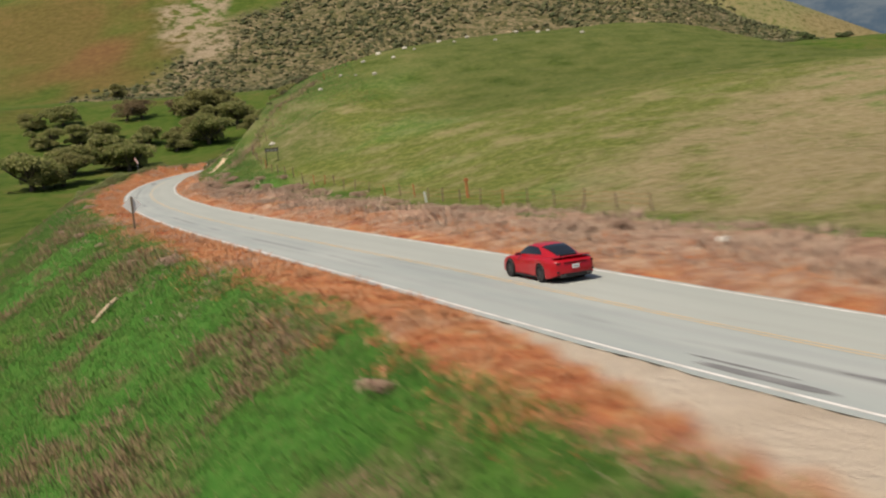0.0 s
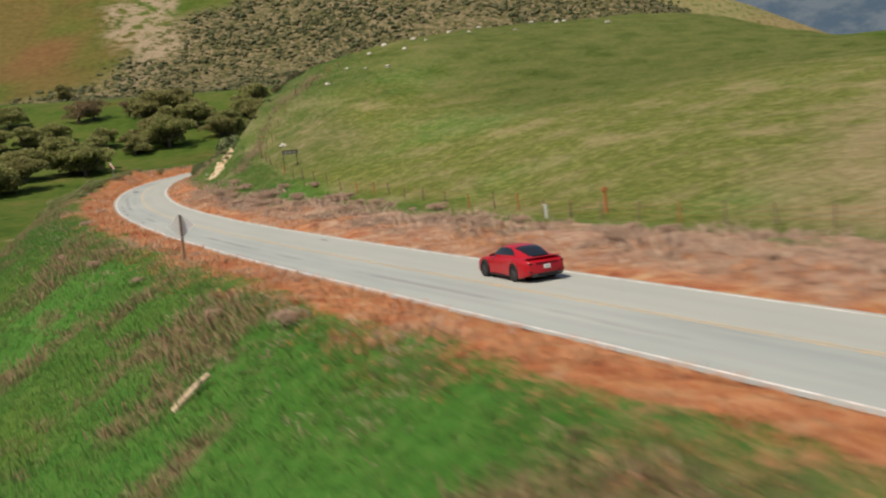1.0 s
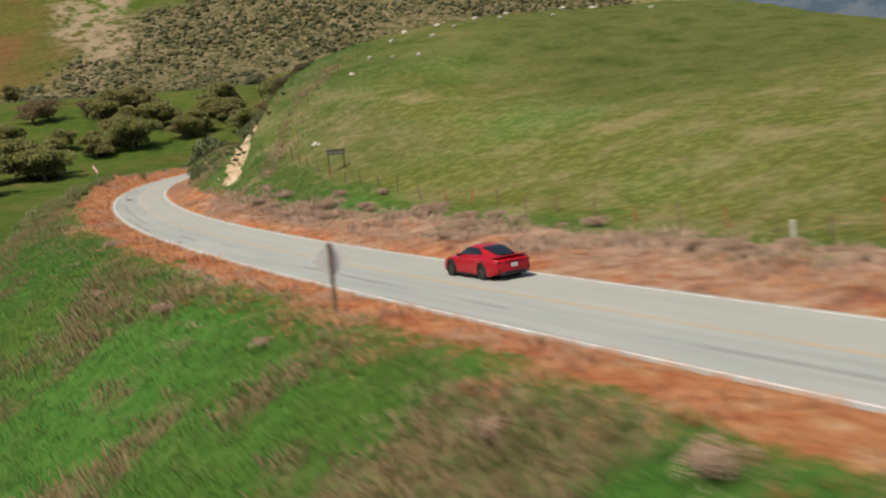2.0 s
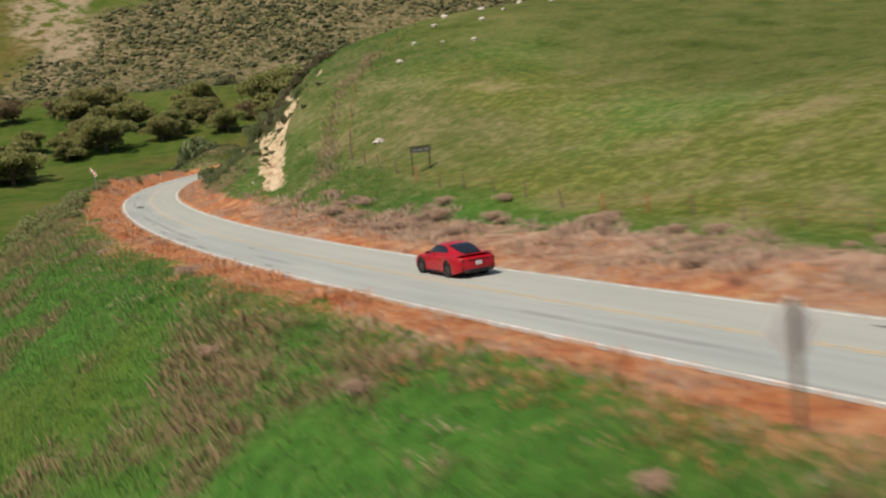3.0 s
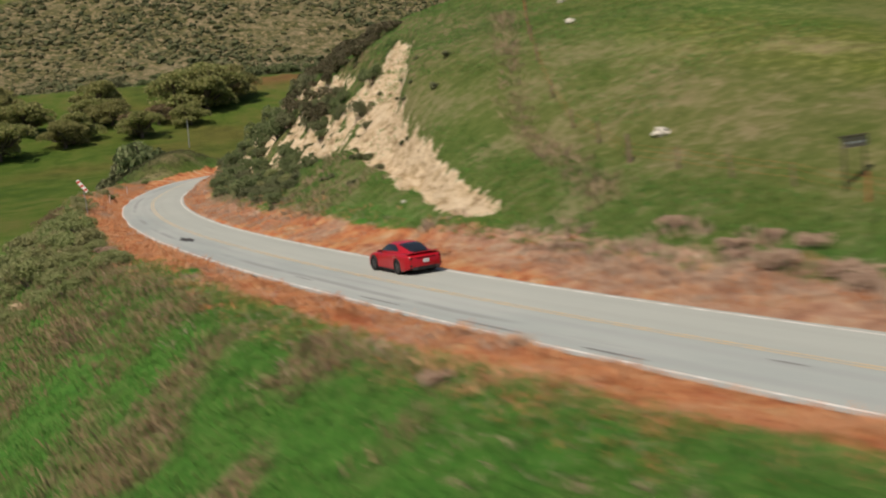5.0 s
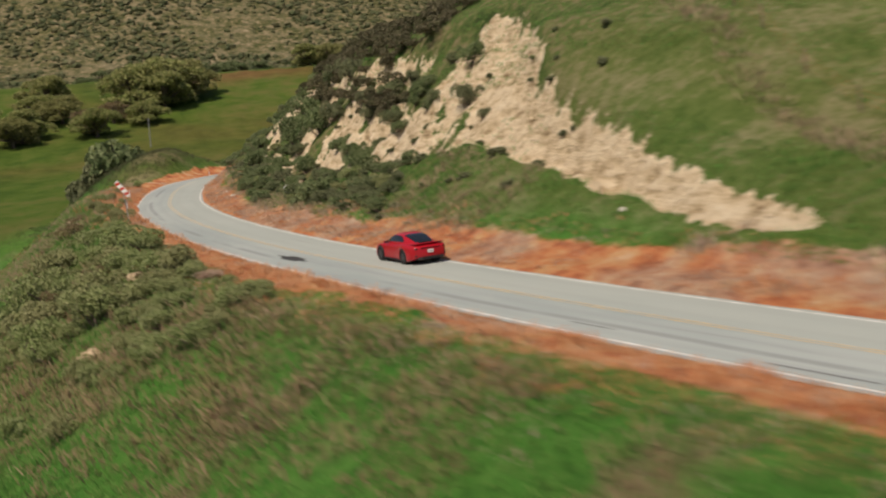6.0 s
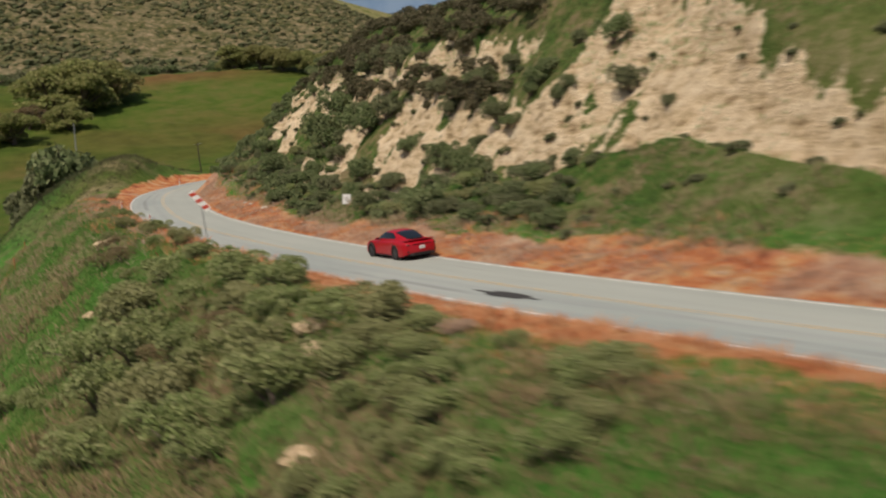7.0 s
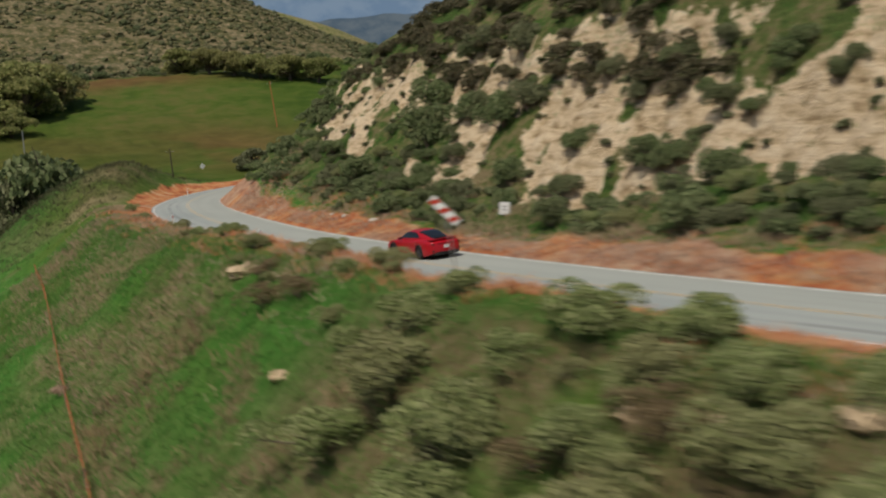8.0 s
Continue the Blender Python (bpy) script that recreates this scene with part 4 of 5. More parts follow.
    scrub_cover("slope_brush", scatter(90, 218, 284, 4.5, 9.5, 1, lambda p, u, d: np.array([clear(q) for q in p])), 0.4, 0.95, "grey-green brush crowding the foot of the sandstone")
    # brush clumps beside the fence and at the bend
    clumps = [(-27, 145, 1.0), (-24.2, 145, 1.1), (-25.4, 146, 0.9), (-19.4, 145.8, 0.7), (-17, 132.5, 1.2), (-16, 133.6, 0.9), (-28.5, 147, 0.8), (-21, 140, 0.7), (-30, 152, 1.0), (-31, 156, 0.9), (-13, 124, 0.8), (-8, 116, 0.9)]
    clumps += [(p[0], p[1], rng.uniform(0.45, 0.95)) for p in scatter(36, 55, 172, 3.5, 11, 1)]
    for x, y, r in clumps:
        set_shrub(DRY, x, y, r, "dry grey-brown brush clump beside the pasture fence", "brush beside the fence", 0.75)
    for x, y, r in [(-17, 70, 0.8), (-20.6, 76, 0.6), (-2.3, 34.5, 0.7), (-38.1, 114.9, 0.7), (-39.8, 130.5, 0.7), (-46.9, 148.2, 0.55), 
                    (-70.5, 252, 0.8), (-27.5, 92, 0.6), (-33, 104, 0.6), (-56.9, 199, 0.7)]:
        set_shrub(DRY, x, y, r, "round brown tumbleweed caught in the green bank", "tumbleweeds on the bank", 0.8)
    for x, y, r in [(-63.4, 237.7, 1.2), (-62.6, 235.0, 1.1), (-62.0, 211.2, 1.3), (-64.0, 214.5, 1.3), (-61.5, 204.5, 1.0), (-62.3, 239.8, 0.9)]:
        set_shrub(DEAD, x, y, r, "dead dark brown bush among the sagebrush", "dead bushes on the bank", 0.9)
    for x, y, r in [(-59.5, 232, 0.9), (-60, 238, 0.8), (-57.5, 262, 0.8), (-58.5, 268, 0.9), (-57, 285, 0.8), (-53, 305, 0.9)]:
        set_shrub(SAGE, x, y, r, "grey-green sagebrush beside the outer edge of the bend", "sagebrush on the bank")


def plant_trees():
    green = [(-183, 525, 8), (-170, 531, 9), (-163, 487, 9), (-151, 491, 9), (-142, 498, 8), (-136, 385, 13), (-128, 392, 11), (-133, 419, 11), (-119, 426, 13), (-112, 420, 10),
             (-119, 480, 8), (-104, 464, 8), (-107, 530, 12), (-98, 534, 11), (-92, 472, 11), (-101, 482, 10), (-86, 508, 10), (-98, 509, 9), (-71, 492, 9), (-64, 531, 11), (-66, 519, 8),
             (-60, 512, 8), (-51, 487, 8), (-36, 525, 13), (-24, 533, 14), (-28, 519, 12), (-18, 535, 12), (-74, 484, 8), (-111, 536, 9), (-35, 503, 7), (41, 569, 8), (47, 561, 8), (54, 555, 8), (61, 546, 8), (68, 540, 8), (33, 575, 9)]
    for x, y, r in green:
        set_tree(OAK, x, y, r * 1.22, "spreading dark green live oak on the grassy valley side", wide=1.3)
    for x, y, r in [(-141, 533, 12), (-135, 538, 11), (-52, 491, 9), (-20, 531, 10), (-120, 540, 9), (-45, 508, 8)]:
        set_tree(BROWN_OAK, x, y, r, "brownish oak in thin leaf with grey limbs showing", wide=1.2)
    set_tree(OAK, -222, 823, 13, "small dark oak standing alone on the far slope")
    for x, y, r in [(-52.5, 357, 17), (-57, 358, 13), (-48.5, 362, 14)]:
        set_tree(SHRUB_TREE, x, y, r, "dark rounded bay tree below the bend", "dark trees below the bend", 0.8)
    for k in range(44):
        x = -60 + k * 8.0 + rng.uniform(-6, 6)
        y = 760 + rng.uniform(-35, 45)
        set_tree(SHRUB_TREE, x, y, rng.uniform(6.5, 10.5), "dark oak at the foot of the scrub-covered hill", "oaks at the foot of the hill", 1.2)
    for x, y in [(2, 425), (10, 430), (17, 424), (24, 433), (30, 428)]:
        set_tree(SHRUB_TREE, x, y, 5.5, "dark rounded bay tree below the bend", "dark trees below the bend", 1.3)


def plant_far_scrub():
    """Low chaparral over the far hill: thousands of small uneven clumps."""
    ico = bmesh.new()
    bmesh.ops.create_icosphere(ico, subdivisions=1, radius=1.0)
    iv = np.array([v.co[:] for v in ico.verts])
    fi = np.array([[v.index for v in f.verts] for f in ico.faces])
    ico.free()
    n = 50000
    x, y = rng.uniform(-360, 340, n), 770 + 520 * rng.uniform(0, 1, n) ** 1.2
    keep = rng.uniform(0, 1, n) < smooth((0.7 * waves(x, y, 45, 41) + 0.6 * waves(x, y, 11, 57) + 0.55) / 0.8) * smooth((x + 225 - 0.55 * (y - 880) + 30 * waves(x, y, 60, 6)) / 40)
    keep &= bell(x, y, -190 - 0.06 * (y - 960), 985, 34, 110) + 0.55 * waves(1.6 * x, 0.5 * y, 34, 18) < 0.55
    x, y = x[keep], y[keep]
    z = height(x, y)
    r = rng.lognormal(0.0, 0.45, len(x)).clip(0.4, 2.6) * (1 + 0.35 * waves(x, y, 80, 44))
    jit = rng.uniform(0.7, 1.3, (len(x), len(iv), 1))
    v = (np.stack([x, y, z + r * 0.25], 1)[:, None] + iv[None] * jit * r[:, None, None] * [1.1, 1.1, 0.75]).reshape(-1, 3)
    f = (np.arange(len(x))[:, None, None] * len(iv) + fi[None]).reshape(-1, 3)
    ob = new("chaparral", mesh_of("chaparral", v, f, SCRUB_LEAVES))
    tagged(ob, "dark grey-green chaparral dotting the far hill", "scrub", kind="stuff")


plant_verges()
plant_slopes()
plant_shrubs()
plant_trees()
plant_far_scrub()


# ---------------------------------------------------------------- distant mountains
def mountain_range(name, distance, top, seed, dark, light):
    n = Nodes(name + "_painted_haze", roughness=1.0, specular=0.0)
    # blue distance haze is put into the colour, which glows by itself
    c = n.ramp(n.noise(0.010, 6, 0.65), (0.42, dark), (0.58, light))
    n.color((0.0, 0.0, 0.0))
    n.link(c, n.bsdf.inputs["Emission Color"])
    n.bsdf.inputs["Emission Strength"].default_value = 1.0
    a = np.radians(np.linspace(-75, 80, 300))
    crest = top * (1 + 0.16 * waves(a * 900, a * 0, 90, seed, 4))
    rows = []
    for k, lift in enumerate((-0.2, 0.35, 0.7, 1.0)):
        dist = distance - 420 + 140 * k
        rows.append(np.stack([np.sin(a) * dist, np.cos(a) * dist, crest * lift + 14 * waves(a * 2000, a * 0 + k * 50, 60, seed + 1)], 1))
    v = np.stack(rows, 1).reshape(-1, 3)
    i, j = np.meshgrid(np.arange(len(a) - 1), np.arange(3), indexing="ij")
    q = (i * 4 + j).ravel()
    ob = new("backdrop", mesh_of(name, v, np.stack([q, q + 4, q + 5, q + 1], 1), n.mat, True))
    tagged(ob, "glowing backdrop of mountains with blue haze in their colour", "mountains", kind="structure")


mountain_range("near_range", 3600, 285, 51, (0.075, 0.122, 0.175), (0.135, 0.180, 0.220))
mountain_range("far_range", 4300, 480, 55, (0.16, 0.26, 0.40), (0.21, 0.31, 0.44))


# ---------------------------------------------------------------- things beside the road
def box(bm, x0, x1, y0, y1, z0, z1, m=None, bevel=0.0):
    """A box, with bevelled edges where asked."""
    made = bmesh.ops.create_cube(bm, size=1.0)["verts"]
    bmesh.ops.transform(bm, verts=made, matrix=Matrix.LocRotScale(((x0 + x1) / 2, (y0 + y1) / 2, (z0 + z1) / 2), None, (x1 - x0, y1 - y0, z1 - z0)))
    if bevel:
        edges = list({e for v in made for e in v.link_edges})
        made = list({v for f in bmesh.ops.bevel(bm, geom=edges, offset=bevel, segments=2, affect="EDGES")["faces"] for v in f.verts} | set(v for v in made if v.is_valid))
    if m is not None:
        bmesh.ops.transform(bm, verts=[v for v in made if v.is_valid], matrix=m)
    return bm


def rod(bm, a, b, r, r2=None, sides=10):
    """A round bar from a to b."""
    a, b = Vector(a), Vector(b)
    way = b - a
    made = bmesh.ops.create_cone(bm, cap_ends=True, segments=sides, radius1=r, radius2=r if r2 is None else r2, depth=way.length)["verts"]
    bmesh.ops.transform(bm, verts=made, matrix=Matrix.Translation((a + b) / 2) @ way.to_track_quat("Z", "Y").to_matrix().to_4x4())
    return bm


def on_ground(x, y, turn=0.0, sink=0.0):
    return pose(x, y, float(height(x, y)) - sink, 0, 0, turn)


def boulder_mesh(seed, size, material, flat=0.7):
    bm = bmesh.new()
    bmesh.ops.create_icosphere(bm, subdivisions=3, radius=1.0)
    for v in bm.verts:
        n = noise.fractal(v.co * 1.5 + Vector((seed * 3.7, 1, 2)), 0.9, 2.0, 4)
        v.co = v.co * (1 + 0.5 * n)
        v.co.z *= flat
        v.co *= size
    me = bpy.data.meshes.new("boulder")
    bm.to_mesh(me)
    bm.free()
    me.materials.append(material)
    return me


def set_rock(x, y, size, material, label, group="", flat=0.7, seed=1, lift=0.25):
    ob = new("rock", boulder_mesh(seed, size, material, flat))
    ob.matrix_basis = pose(x, y, float(height(x, y)) + size * flat * lift, 0, 0, seed * 57)
    return tagged(ob, label, "rock", group)


def build_fence_post(x, y, tall, lean, label, group, stout=0.06):
    post = thing("fence_post", on_ground(x, y, rng.uniform(0, 90)) @ pose(0, 0, 0, lean, lean * 0.6, 0), label, "fence post", group)
    bm = bmesh.new()
    rod(bm, (0, 0, -0.35), (0.01, 0, tall * 0.5), stout, stout * 0.95, 8)
    rod(bm, (0.01, 0, tall * 0.5), (0, 0.015, tall), stout * 0.95, stout * 0.8, 8)
    part("stake", bm, RUST if stout < 0.1 and rng.uniform() < 0.25 else OLD_WOOD, post)
    for k in range(3):
        bm = bmesh.new()
        h = tall * (0.35 + 0.28 * k)
        rod(bm, (-stout * 1.1, 0, h), (stout * 1.1, 0, h + 0.01), 0.008, None, 5)
        part("staple", bm, GALVANISED, post)
    return post


def wire_run(places, heights, label, thick=0.006):
    """Barbed wire strands that sag from post to post."""
    run = thing("fence_wire", pose(*places[0]), label, "wire fence")
    o = np.array(places[0])
    for h in heights:
        pts = []
        for a, b in zip(places, places[1:]):
            a, b = np.array(a), np.array(b)
            for k in range(4):
                f = k / 4
                pts.append(a * (1 - f) + b * f + [0, 0, h - 0.10 * f * (1 - f) * 4 * 0.5] - o)
        pts.append(np.array(places[-1]) + [0, 0, h] - o)
        v, f = tube(pts, np.full(len(pts), thick), 4)
        part("strand", mesh_of("strand", v, f, RUST, True), None, run)


def build_fences():
    line = spline([(13.5, 72), (7.5, 85), (1.7, 97.8), (-3.5, 112), (-9.1, 123.7), (-13.2, 134.5), (-17.8, 144.5), (-22.6, 157), (-25.4, 166), (-27.8, 176)], 0.5)
    run = np.concatenate([[0], np.cumsum(np.linalg.norm(np.diff(line, axis=0), axis=1))])
    spots = []
    for k, r in enumerate(np.arange(0, run[-1], 4.0)):
        x, y = np.interp(r, run, line[:, 0]), np.interp(r, run, line[:, 1])
        build_fence_post(x, y, rng.uniform(1.05, 1.35), rng.uniform(-5, 5), "weathered reddish-brown split wooden fence post", "pasture fence posts")
        spots.append((x, y, float(height(x, y))))
    wire_run(spots, (0.45, 0.80, 1.08), "thin rusty barbed wire along the pasture")
    up = spline([(-27.8, 176), (-27.0, 186), (-25.6, 195), (-22.6, 205), (-18, 218), (-12, 233)], 0.5)
    run = np.concatenate([[0], np.cumsum(np.linalg.norm(np.diff(up, axis=0), axis=1))])
    spots = []
    for r in np.arange(0, run[-1], 5.0):
        x, y = np.interp(r, run, up[:, 0]), np.interp(r, run, up[:, 1])
        stout = 0.11 if r == 0 else 0.06
        build_fence_post(x, y, 1.6 if r == 0 else rng.uniform(1.1, 1.4), rng.uniform(-4, 4), "stout brown corner post of the pasture fence" if r == 0 else "weathered brown fence post climbing the hill", "pasture fence posts", stout)
        spots.append((x, y, float(height(x, y))))
    wire_run(spots, (0.45, 0.80, 1.08), "thin rusty barbed wire climbing the hill")
    spots = []
    for x, y in [(-64.1, 298.5), (-66.4, 280), (-68.8, 263.4), (-70.8, 249.4), (-72.5, 236.4), (-74.5, 222)]:
        build_fence_post(x, y, 1.2, rng.uniform(-4, 4), "rusty fence post far down the grassy bank", "posts down the bank")
        spots.append((x, y, float(height(x, y))))
    wire_run(spots, (0.4, 0.75, 1.1), "rusty wire running down the grassy bank", 0.016)


def build_diamond_sign():
    """A warning sign seen from its bare back, on a dark wooden post."""
    x, y = -24.5, 91.1
    u, _ = road_place(x, y)
    sign = thing("road_sign", pose(x, y, float(height(x, y)), 0, 0, 16), "diamond warning sign seen from its bare metal back", "road sign")
    bm = bmesh.new()
    box(bm, -0.07, 0.07, -0.05, 0.05, -0.5, 2.75, None, 0.008)
    part("post", bm, OLD_WOOD, sign, "weathered brown wooden post")
    bm = bmesh.new()
    half = 0.54
    box(bm, -half, half, -0.004, 0.004, -half, half, pose(0, 0.062, 2.1, 0, 45, 0), 0.0)
    part("panel", bm, ALUMINIUM, sign, "bare aluminium back of the panel")
    for h in (1.75, 2.45):
        bm = bmesh.new()
        rod(bm, (0, -0.065, h), (0, 0.075, h), 0.012, None, 8)
        part("bolt", bm, GALVANISED, sign)


def build_ranch_board():
    """A board on two posts in the pasture."""
    base = float(height(-23.0, 162.3))
    board = thing("ranch_board", pose(-23.0, 162.3, base, 0, 0, 24), "weathered ranch board on two dark posts in the pasture", "sign board")
    for x in (-0.85, 0.85):
        bm = bmesh.new()
        rod(bm, (x, 0, -0.5), (x, 0, 2.1), 0.055, 0.05, 8)
        part("post", bm, DARK_WOOD, board)
    for k in range(3):
        bm = bmesh.new()
        box(bm, -1.0, 1.0, -0.10, -0.06, 1.62 + k * 0.16, 1.765 + k * 0.16, None, 0.006)
        part("plank", bm, MAUVE_WOOD, board, "grey-brown plank")
    bm = bmesh.new()
    box(bm, -1.06, 1.06, -0.17, 0.17, 2.11, 2.16, None, 0.008)
    part("cap_board", bm, DARK_WOOD, board, "dark cap board")
    for x, w in ((-0.55, 0.36), (0.0, 0.42), (0.55, 0.32)):
        bm = bmesh.new()
        box(bm, x - w / 2, x + w / 2, -0.108, -0.101, 1.80, 1.88)
        part("lettering_bar", bm, WHITE_PAINT, board)


def build_hazard_marker():
    """A slanted red and white striped marker board on a post at the bend."""
    x, y = -59.2, 227.4
    base = float(height(x, y))
    top = 4.15
    marker = thing("hazard_marker", pose(x, y, base, 0, 0, -34), "leaning red and white striped hazard marker on a grey post", "road sign")
    bm = bmesh.new()
    rod(bm, (0.28, 0.03, -0.5), (0.02, 0.03, top - base + 0.1), 0.035, 0.035, 8)
    part("post", bm, GALVANISED, marker)
    tilt = Matrix.Translation((0, 0, top - base)) @ Matrix.Rotation(radians(48), 4, "Y")
    bm = bmesh.new()
    box(bm, -0.72, 0.72, -0.012, 0.012, -0.18, 0.18, tilt, 0.004)
    part("panel", bm, WHITE_PAINT, marker, "white panel")
    for k in range(3):
        bm = bmesh.new()
        x0 = -0.70 + k * 0.50
        vs = [(x0, -0.165), (x0 + 0.22, -0.165), (x0 + 0.36, 0.165), (x0 + 0.14, 0.165)]
        vs = [(min(max(a, -0.71), 0.71), b) for a, b in vs]
        front = [bm.verts.new(tilt @ Vector((a, -0.018, b))) for a, b in vs]
        back = [bm.verts.new(tilt @ Vector((a, 0.018, b))) for a, b in vs]
        bm.faces.new(front)
        bm.faces.new(back[::-1])
        for i in range(4):
            bm.faces.new((front[i], front[(i + 1) % 4], back[(i + 1) % 4], back[i]))
        part("stripe", bm, RED_SHEET, marker, "red reflective stripe")


def build_small_sign(x, y, turn, wide, tall, bottom, face, label, tilt=0):
    sign = thing("road_sign", on_ground(x, y, turn), label, "road sign")
    bm = bmesh.new()
    rod(bm, (0, 0.03, -0.4), (0, 0.03, bottom + tall), 0.03, None, 8)
    part("post", bm, DARK_WOOD if face is WHITE_PAINT else GALVANISED, sign)
    bm = bmesh.new()
    box(bm, -wide / 2, wide / 2, -0.012, 0.004, bottom, bottom + tall, pose(0, 0, 0, 0, tilt, 0), 0.004)
    part("panel", bm, face, sign)
    for k in range(2):
        bm = bmesh.new()
        w = wide * (0.22 - 0.06 * k)
        box(bm, -w, w, -0.018, -0.013, bottom + tall * (0.60 - 0.22 * k), bottom + tall * (0.66 - 0.22 * k), pose(0, 0, 0, 0, tilt, 0))
        part("lettering_bar", bm, DARK_PAINT, sign)


def build_delineator(x, y, label, tall=1.05):
    ob = thing("delineator", on_ground(x, y, 20), label, "road marker", "delineators along the bend")
    bm = bmesh.new()
    box(bm, -0.05, 0.05, -0.012, 0.012, -0.3, tall, pose(0, 0, 0, 3, 2, 0), 0.004)
    part("blade", bm, WHITE_PAINT, ob)
    bm = bmesh.new()
    box(bm, -0.04, 0.04, -0.016, -0.0125, tall - 0.28, tall - 0.08, pose(0, 0, 0, 3, 2, 0))
    part("reflector", bm, RED_SHEET, ob, "faded red reflector")


def build_utility_pole(x, y, tall, lean, material, label, arm=True):
    pole = thing("utility_pole", on_ground(x, y, 15) @ pose(0, 0, 0, 0, lean, 0), label, "utility pole")
    bm = bmesh.new()
    rod(bm, (0, 0, -0.8), (0, 0, tall), 0.16, 0.11, 10)
    part("shaft", bm, material, pole)
    if arm:
        bm = bmesh.new()
        box(bm, -0.9, 0.9, -0.06, 0.06, tall - 0.7, tall - 0.58)
        part("crossarm", bm, DARK_WOOD, pole)
        for x0 in (-0.75, 0.75, 0.25):
            bm = bmesh.new()
            rod(bm, (x0, 0, tall - 0.58), (x0, 0, tall - 0.42), 0.04, 0.03, 8)
            part("insulator", bm, WHITE_PAINT, pole)


def build_log(x, y, turn, long, thick, slope, material=SANDSTONE):
    ob = thing("log", on_ground(x, y, turn) @ pose(0, 0, thick * 0.5, 0, slope, 0), "bleached fallen log lying on the green bank", "log")
    pts = [(-long / 2, 0, 0), (-long * 0.2, 0.05, 0.02), (long * 0.15, -0.03, 0.05), (long / 2, 0.04, 0.02)]
    v, f = tube(pts, [thick * 0.45, thick * 0.5, thick * 0.42, thick * 0.28], 10)
    part("trunk", mesh_of("log_trunk", v, f, material, True), None, ob)
    for k, y1 in ((-0.15, 0.35), (0.2, -0.3)):
        v, f = tube([(long * k, 0, 0.02), (long * k + 0.2, y1 * 0.6, 0.15), (long * k + 0.35, y1, 0.2)], [thick * 0.2, thick * 0.14, thick * 0.05], 6)
        part("branch_stub", mesh_of("branch_stub", v, f, material, True), None, ob)


BLEACHED = mottled("bleached_wood", (0.44, 0.32, 0.21), (0.66, 0.52, 0.37), 3.0, 0.9, bump=0.5)
MAUVE_WOOD = mottled("grey_plank", (0.20, 0.17, 0.14), (0.38, 0.33, 0.28), 6.0)
RED_SHEET = mottled("red_reflective_sheet", (0.50, 0.035, 0.02), (0.64, 0.07, 0.035), 9.0, 0.4)
DARK_PAINT = mottled("dark_lettering", (0.03, 0.03, 0.035), (0.06, 0.06, 0.065), 9.0, 0.6)

build_fences()
build_diamond_sign()
build_ranch_board()
build_hazard_marker()
build_small_sign(-42.9, 249.5, -30, 0.66, 0.80, 0.15, WHITE_PAINT, "small white sign on a dark post under the cutting", 6)
build_small_sign(-8.3, 430, 10, 0.95, 0.95, 1.0, WHITE_PAINT, "small white sign beyond the bend", 40)
build_delineator(-55.8, 280, "thin white delineator on the outer edge of the bend")
build_delineator(-57.6, 254, "thin white delineator beside the road")
build_delineator(-40, 330, "thin white delineator past the bend")
build_utility_pole(-38.1, 466, 8.0, 2, GALVANISED, "slim pale utility pole standing in the valley", False)
build_utility_pole(30.3, 482, 12.5, -4, RUST, "reddish-brown utility pole beyond the bend")
build_utility_pole(-18.4, 414, 7.5, -1, DARK_WOOD, "dark wooden utility pole beyond the bend")
bm = bmesh.new()
white_post = thing("marker_post", on_ground(-1.1, 102.2, 10), "short leaning white marker post beside the fence", "marker post")
box(bm, -0.09, 0.09, -0.05, 0.05, -0.3, 1.05, pose(0, 0, 0, 4, -6, 0), 0.01)
part("stake", bm, WHITE_PAINT, white_post)
red_post = thing("gate_post", on_ground(2.6, 99.5, 5), "stout orange-red painted post in the fence line", "fence post")
bm = bmesh.new()
rod(bm, (0, 0, -0.4), (-0.05, 0, 1.75), 0.13, 0.11, 10)
part("stake", bm, RUST, red_post)
bm = bmesh.new()
box(bm, -0.24, 0.14, -0.14, 0.14, 1.45, 1.62, None, 0.01)
part("cap", bm, RUST, red_post)
build_log(-21.0, 69.1, 4, 2.1, 0.38, -41, BLEACHED)

set_rock(-24.9, 177.7, 0.45, PALE_ROCK, "pale boulder lying in the pasture", "", 0.6, 3, 0.5)
for i, (x, y, r) in enumerate([(-9.4, 207.6, 0.40), (-9.3, 230, 0.5), (-4, 229.7, 0.45), (19.5, 244, 0.5), (32, 233, 0.45), (-19.1, 204.6, 0.40), (-16, 214, 0.35), (-12, 222, 0.4), (-6, 219, 0.35), (3, 236, 0.45), (9, 240, 0.4), (14, 226, 0.35), (24, 241, 0.4), (27, 250, 0.45), (-2, 224, 0.3), (6, 229, 0.35), (-13, 210, 0.3)]):
    set_rock(x, y, r, PALE_ROCK, "small pale rock scattered on the hilltop pasture", "rocks on the hill", 0.65, i + 4, 0.45)
for i, (x, y, r) in enumerate([(-59.7, 206.4, 0.75), (-63, 198.4, 0.8), (-61.9, 212.3, 0.7), (-61.3, 209.2, 0.8), (-60.4, 204.2, 0.7), (-62.4, 243.3, 0.8), (-62.0, 241.6, 0.45), (-65.3, 231.2, 0.5)]):
    set_rock(x, y, r, SANDSTONE, "tan sandstone outcrop showing through the brush", "outcrops in the bank", 0.5, i + 30, -0.1)
